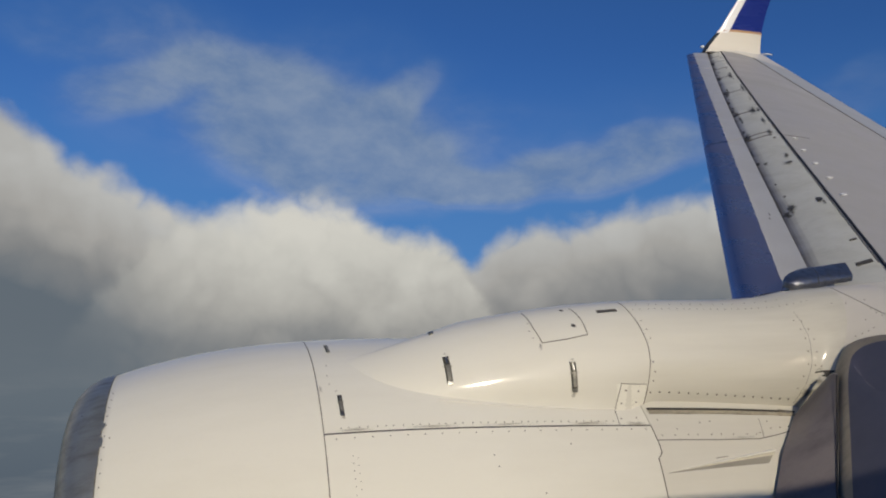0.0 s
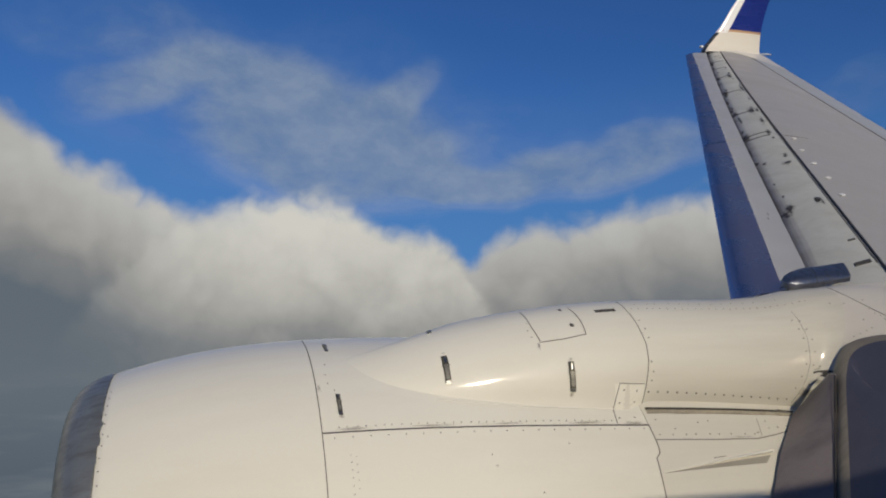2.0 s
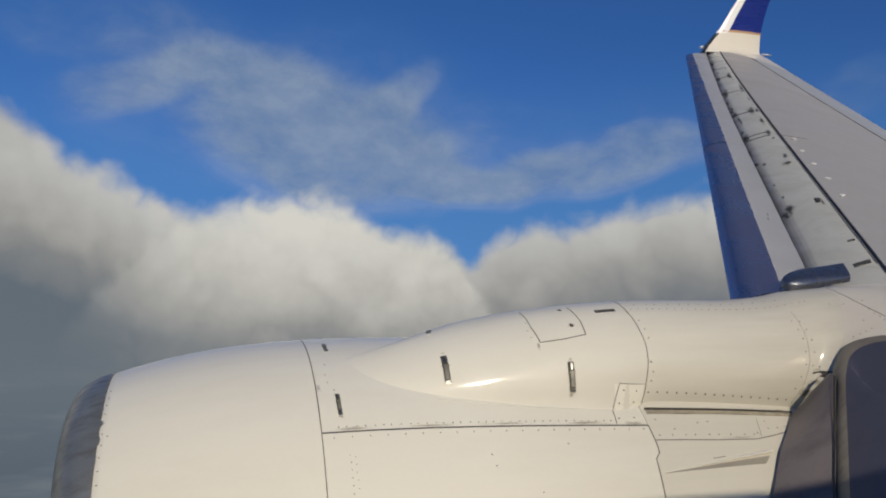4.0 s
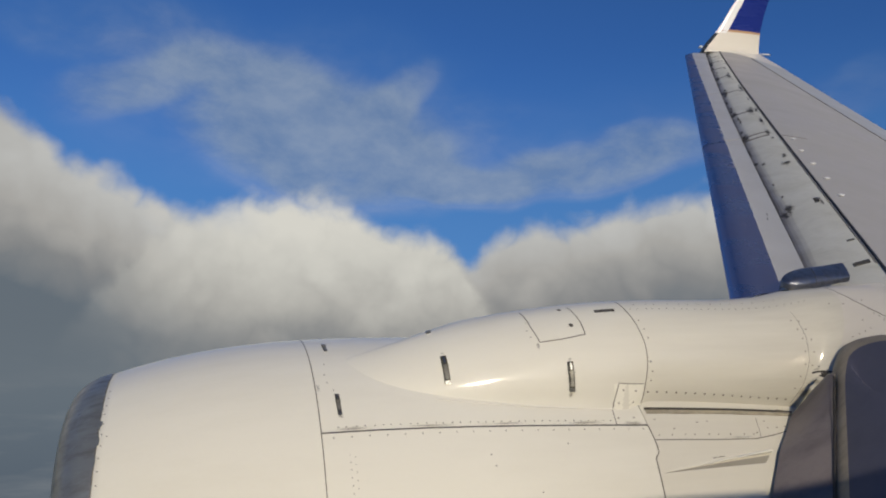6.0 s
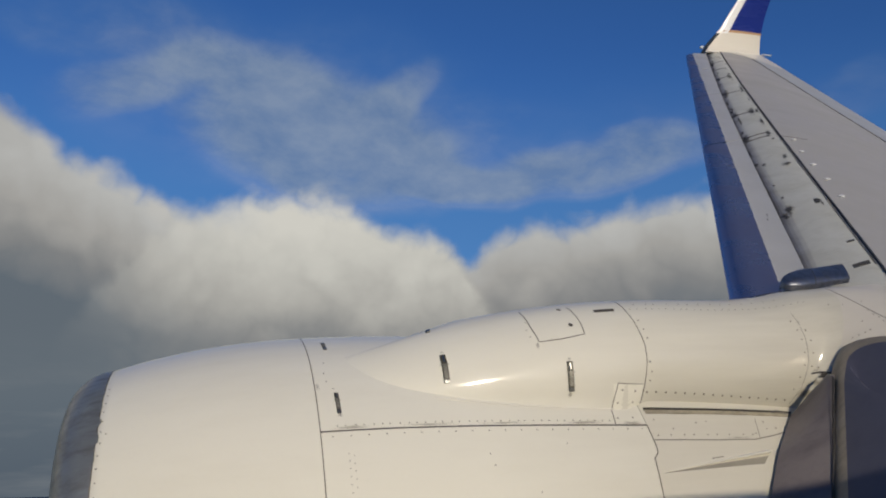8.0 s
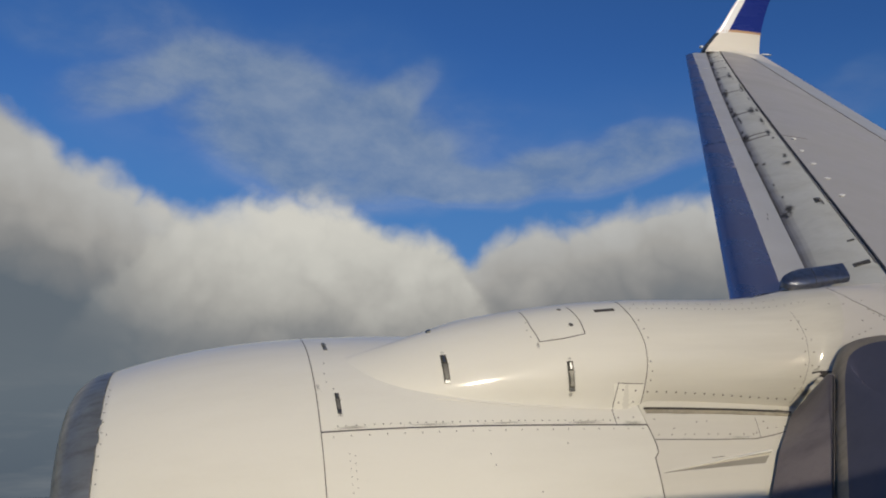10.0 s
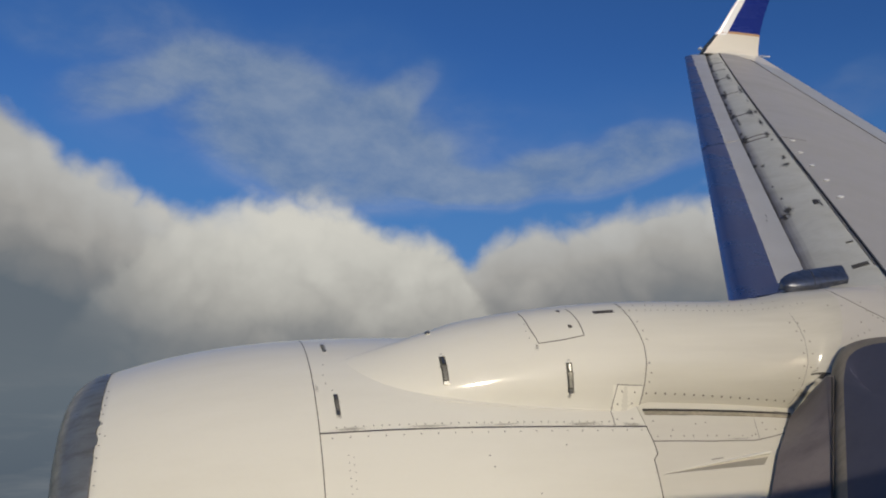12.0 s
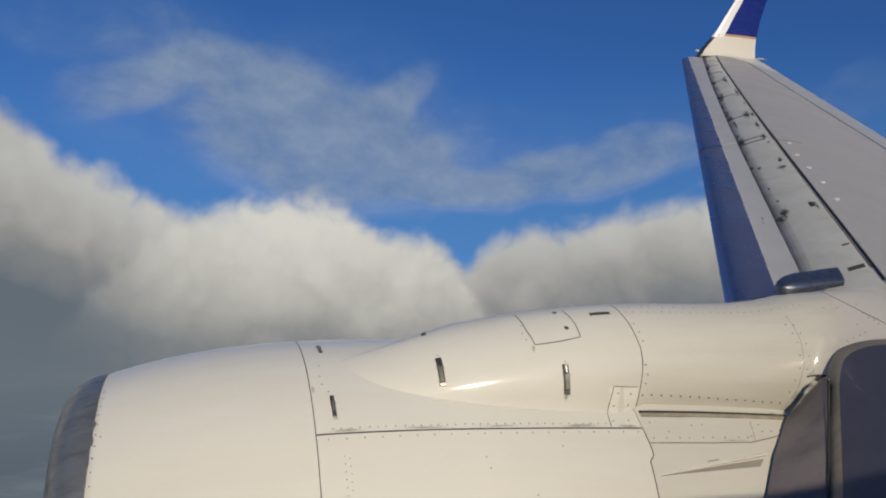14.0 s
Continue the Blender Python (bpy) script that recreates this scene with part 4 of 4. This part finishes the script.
bmesh.ops.create_cube(bm, size=1.0, matrix=Matrix.Translation((11.02, 15.48, -0.56)) @ Matrix.Diagonal((0.22, 0.06, 0.03, 1)))
bmesh.ops.bevel(bm, geom=bm.edges[:], offset=0.01, segments=2, affect="EDGES")
part("static_wick", bm, PALE, wing)

# ---------------------------------------------------------------- leading edge flap beside the nacelle
FX = 2.37


def inset(line, d):
    """A line of (y, z) moved to its inboard and lower side."""
    out = []
    for i, (y, z) in enumerate(line):
        a, b = line[max(i - 1, 0)], line[min(i + 1, len(line) - 1)]
        dy, dz = b[0] - a[0], b[1] - a[1]
        n = math.hypot(dy, dz)
        out.append((y - dz / n * d, z + dy / n * d))
    return out


RIM = [(2.19, -2.37), (2.29, -2.08), (2.397, -1.764), (2.50, -1.47), (2.552, -1.31), (2.556, -1.25), (2.548, -1.20), (2.530, -1.165), (2.50, -1.133), (2.458, -1.10), (2.367, -1.045),
       (2.2, -0.975), (1.9, -0.93), (1.4, -0.92), (0.6, -0.92)]


def leaned(x, y, z):
    """The flap slopes forward towards its foot."""
    k = min(1.11 + 0.25 * max(0.0, z + 1.2), max(0.93, 1.09 + 0.229 * (z + 1.27)))
    return (x * k, y * k, z * k)


RIM_WIDTH = (1.5, 1.4, 1.3, 1.15, 1.0, 0.92, 0.8, 0.66, 0.5, 0.38, 0.28, 0.25, 0.25, 0.25, 0.25)


def eased(points):
    """A line of points with its corners cut, its ends kept."""
    out = [points[0]]
    for p, q in zip(points, points[1:]):
        out += [tuple(a * 0.75 + b * 0.25 for a, b in zip(p, q)), tuple(a * 0.25 + b * 0.75 for a, b in zip(p, q))]
    return out + [points[-1]]


outline = eased(eased([(y, z, w) for (y, z), w in zip(RIM, RIM_WIDTH)]))
RIM, RIM_WIDTH = [(y, z) for y, z, _ in outline], [w for _, _, w in outline]


def flap_row(d, push):
    """A line d inside the rim and pushed forward; the rim is broadest along the flap's upright edge."""
    out = []
    for i, w in enumerate(RIM_WIDTH):
        y, z = inset(RIM, d * w)[i] if d else RIM[i]
        out.append(Vector(leaned(FX + 0.034, y, z)) * (1 - push * w / 2.4))
    return out


panel = [flap_row(d, x) for d, x in ((0.075, 0.030), (0.11, 0.032), (0.18, 0.034), (0.28, 0.035))]
panel.append([Vector(leaned(FX - 0.03, 1.2 + (y - 1.2) * 0.3, -1.9 + (z + 1.9) * 0.3)) for y, z in RIM])
flap = part("inboard_flap", grid(panel), FLAP_DARK, wing, "dark blue-grey inboard leading edge flap, lowered")
part("flap_rim", grid([flap_row(0, -0.02)] + [flap_row(0.075 * (1 - math.cos(k * math.pi / 24)), 0.030 * math.sin(k * math.pi / 24)) for k in range(13)]), FLAP_RIM, flap, "worn rounded flap rim with its lit brown-grey painted on")

# the plate between flap and nacelle: outboard and inboard edge, from the top down
EDGE_OUT = ((2.562, 2.747, -1.394), (2.507, 2.757, -1.484), (2.43, 2.747, -1.583), (2.263, 2.575, -1.652), (2.141, 2.421, -1.757), (2.062, 2.336, -1.839))
EDGE_IN = ((2.551, 2.698, -1.37), (2.536, 2.658, -1.435), (2.515, 2.606, -1.512), (2.446, 2.489, -1.611), (2.346, 2.331, -1.714), (2.292, 2.240, -1.792))
rows = []
EDGE_IN = [Vector(p) * q for p, q in zip(EDGE_IN, (0.998, 0.994, 0.990, 0.987, 0.986, 0.985))]
for (a, b), (c, d) in zip(zip(EDGE_OUT, EDGE_IN), zip(EDGE_OUT[1:], EDGE_IN[1:])):
    for k in range(4):
        p, q = Vector(a).lerp(Vector(c), k / 4), Vector(b).lerp(Vector(d), k / 4)
        rows.append([p.lerp(q, m / 6) - Vector((0.012 * math.sin(m / 6 * math.pi), 0, 0)) for m in range(7)])
rows.append([Vector(EDGE_OUT[-1]).lerp(Vector(EDGE_IN[-1]), m / 6) - Vector((0.012 * math.sin(m / 6 * math.pi), 0, 0)) for m in range(7)])
part("end_plate", shell(rows, (0.012, 0.006, 0)), FLAP_GREY, wing, "flat grey flap end plate")
part("flap_seal", grid([[p[-1] + Vector((-0.008, -0.016, 0)), p[-1] + Vector((-0.008, -0.004, 0))] for p in rows]), BLACK, flap)
part("torn_seal", patch(on_fairing, 2.55, 2.63, 29.6, 30.6, 0.0015, 6, 2, 0.003), SEAL, pylon, "torn dark seal strip")
part("torn_seal", blot(on_fairing, 2.595, 28.2, 0.024, 1.5, 0.003, 5), SEAL, pylon)

# ---------------------------------------------------------------- fuselage with its cabin window
FY, FZ, FR, WALL = -1.81, -0.12, 1.885, 0.09
fuselage = thing("fuselage_wall", "grey airliner fuselage side with a rounded cabin window", "fuselage", "structure")


def on_hull(x, arc, r):
    """arc: metres round the hull from the window's height."""
    a = math.asin(-FZ / FR) + arc / FR
    return (x, FY + r * math.cos(a), FZ + r * math.sin(a))


def hull(r, bm):
    ends = (-9.0, 12.0)
    hx, ha, cx = 0.15, 0.20, 0.04
    n = 48
    inner, outer = [], []
    for k in range(n):
        t = 2 * math.pi * k / n + math.pi / n
        c, s = math.cos(t), math.sin(t)
        e = (abs(c) ** 3.2 + abs(s) ** 3.2) ** (-1 / 3.2)
        inner.append((cx + hx * c * e, ha * s * e))
        q = 0.4 / max(abs(c), abs(s))
        outer.append((cx + c * q, s * q))
    vi = [bm.verts.new(on_hull(x, a, r)) for x, a in inner]
    vo = [bm.verts.new(on_hull(x, a, r)) for x, a in outer]
    for k in range(n):
        j = (k + 1) % n
        bm.faces.new((vi[k], vi[j], vo[j], vo[k]))
    full = 2 * math.pi * FR
    arcs = [-0.4, 0.4] + [0.4 + (full - 0.8) * k / 60 for k in range(1, 61)]
    for x0, x1 in ((ends[0], cx - 0.4), (cx + 0.4, ends[1])):
        grid([[on_hull(x0, -0.4 + 0.8 * k / 12, r), on_hull(x1, -0.4 + 0.8 * k / 12, r)] for k in range(13)], bm=bm)
    grid([[on_hull(ends[0], a, r), on_hull(ends[1], a, r)] for a in arcs[1:]], bm=bm)
    return vi


bm = bmesh.new()
rim_out = hull(FR, bm)
rim_in = hull(FR - WALL, bm)
for k in range(len(rim_out)):
    j = (k + 1) % len(rim_out)
    bm.faces.new((rim_out[k], rim_out[j], rim_in[j], rim_in[k]))
for x in (-9.0, 12.0):
    bm.faces.new([bm.verts.new(on_hull(x, 2 * math.pi * FR * k / 48, FR)) for k in range(48)])
part("hull", bm, BELLY, fuselage)
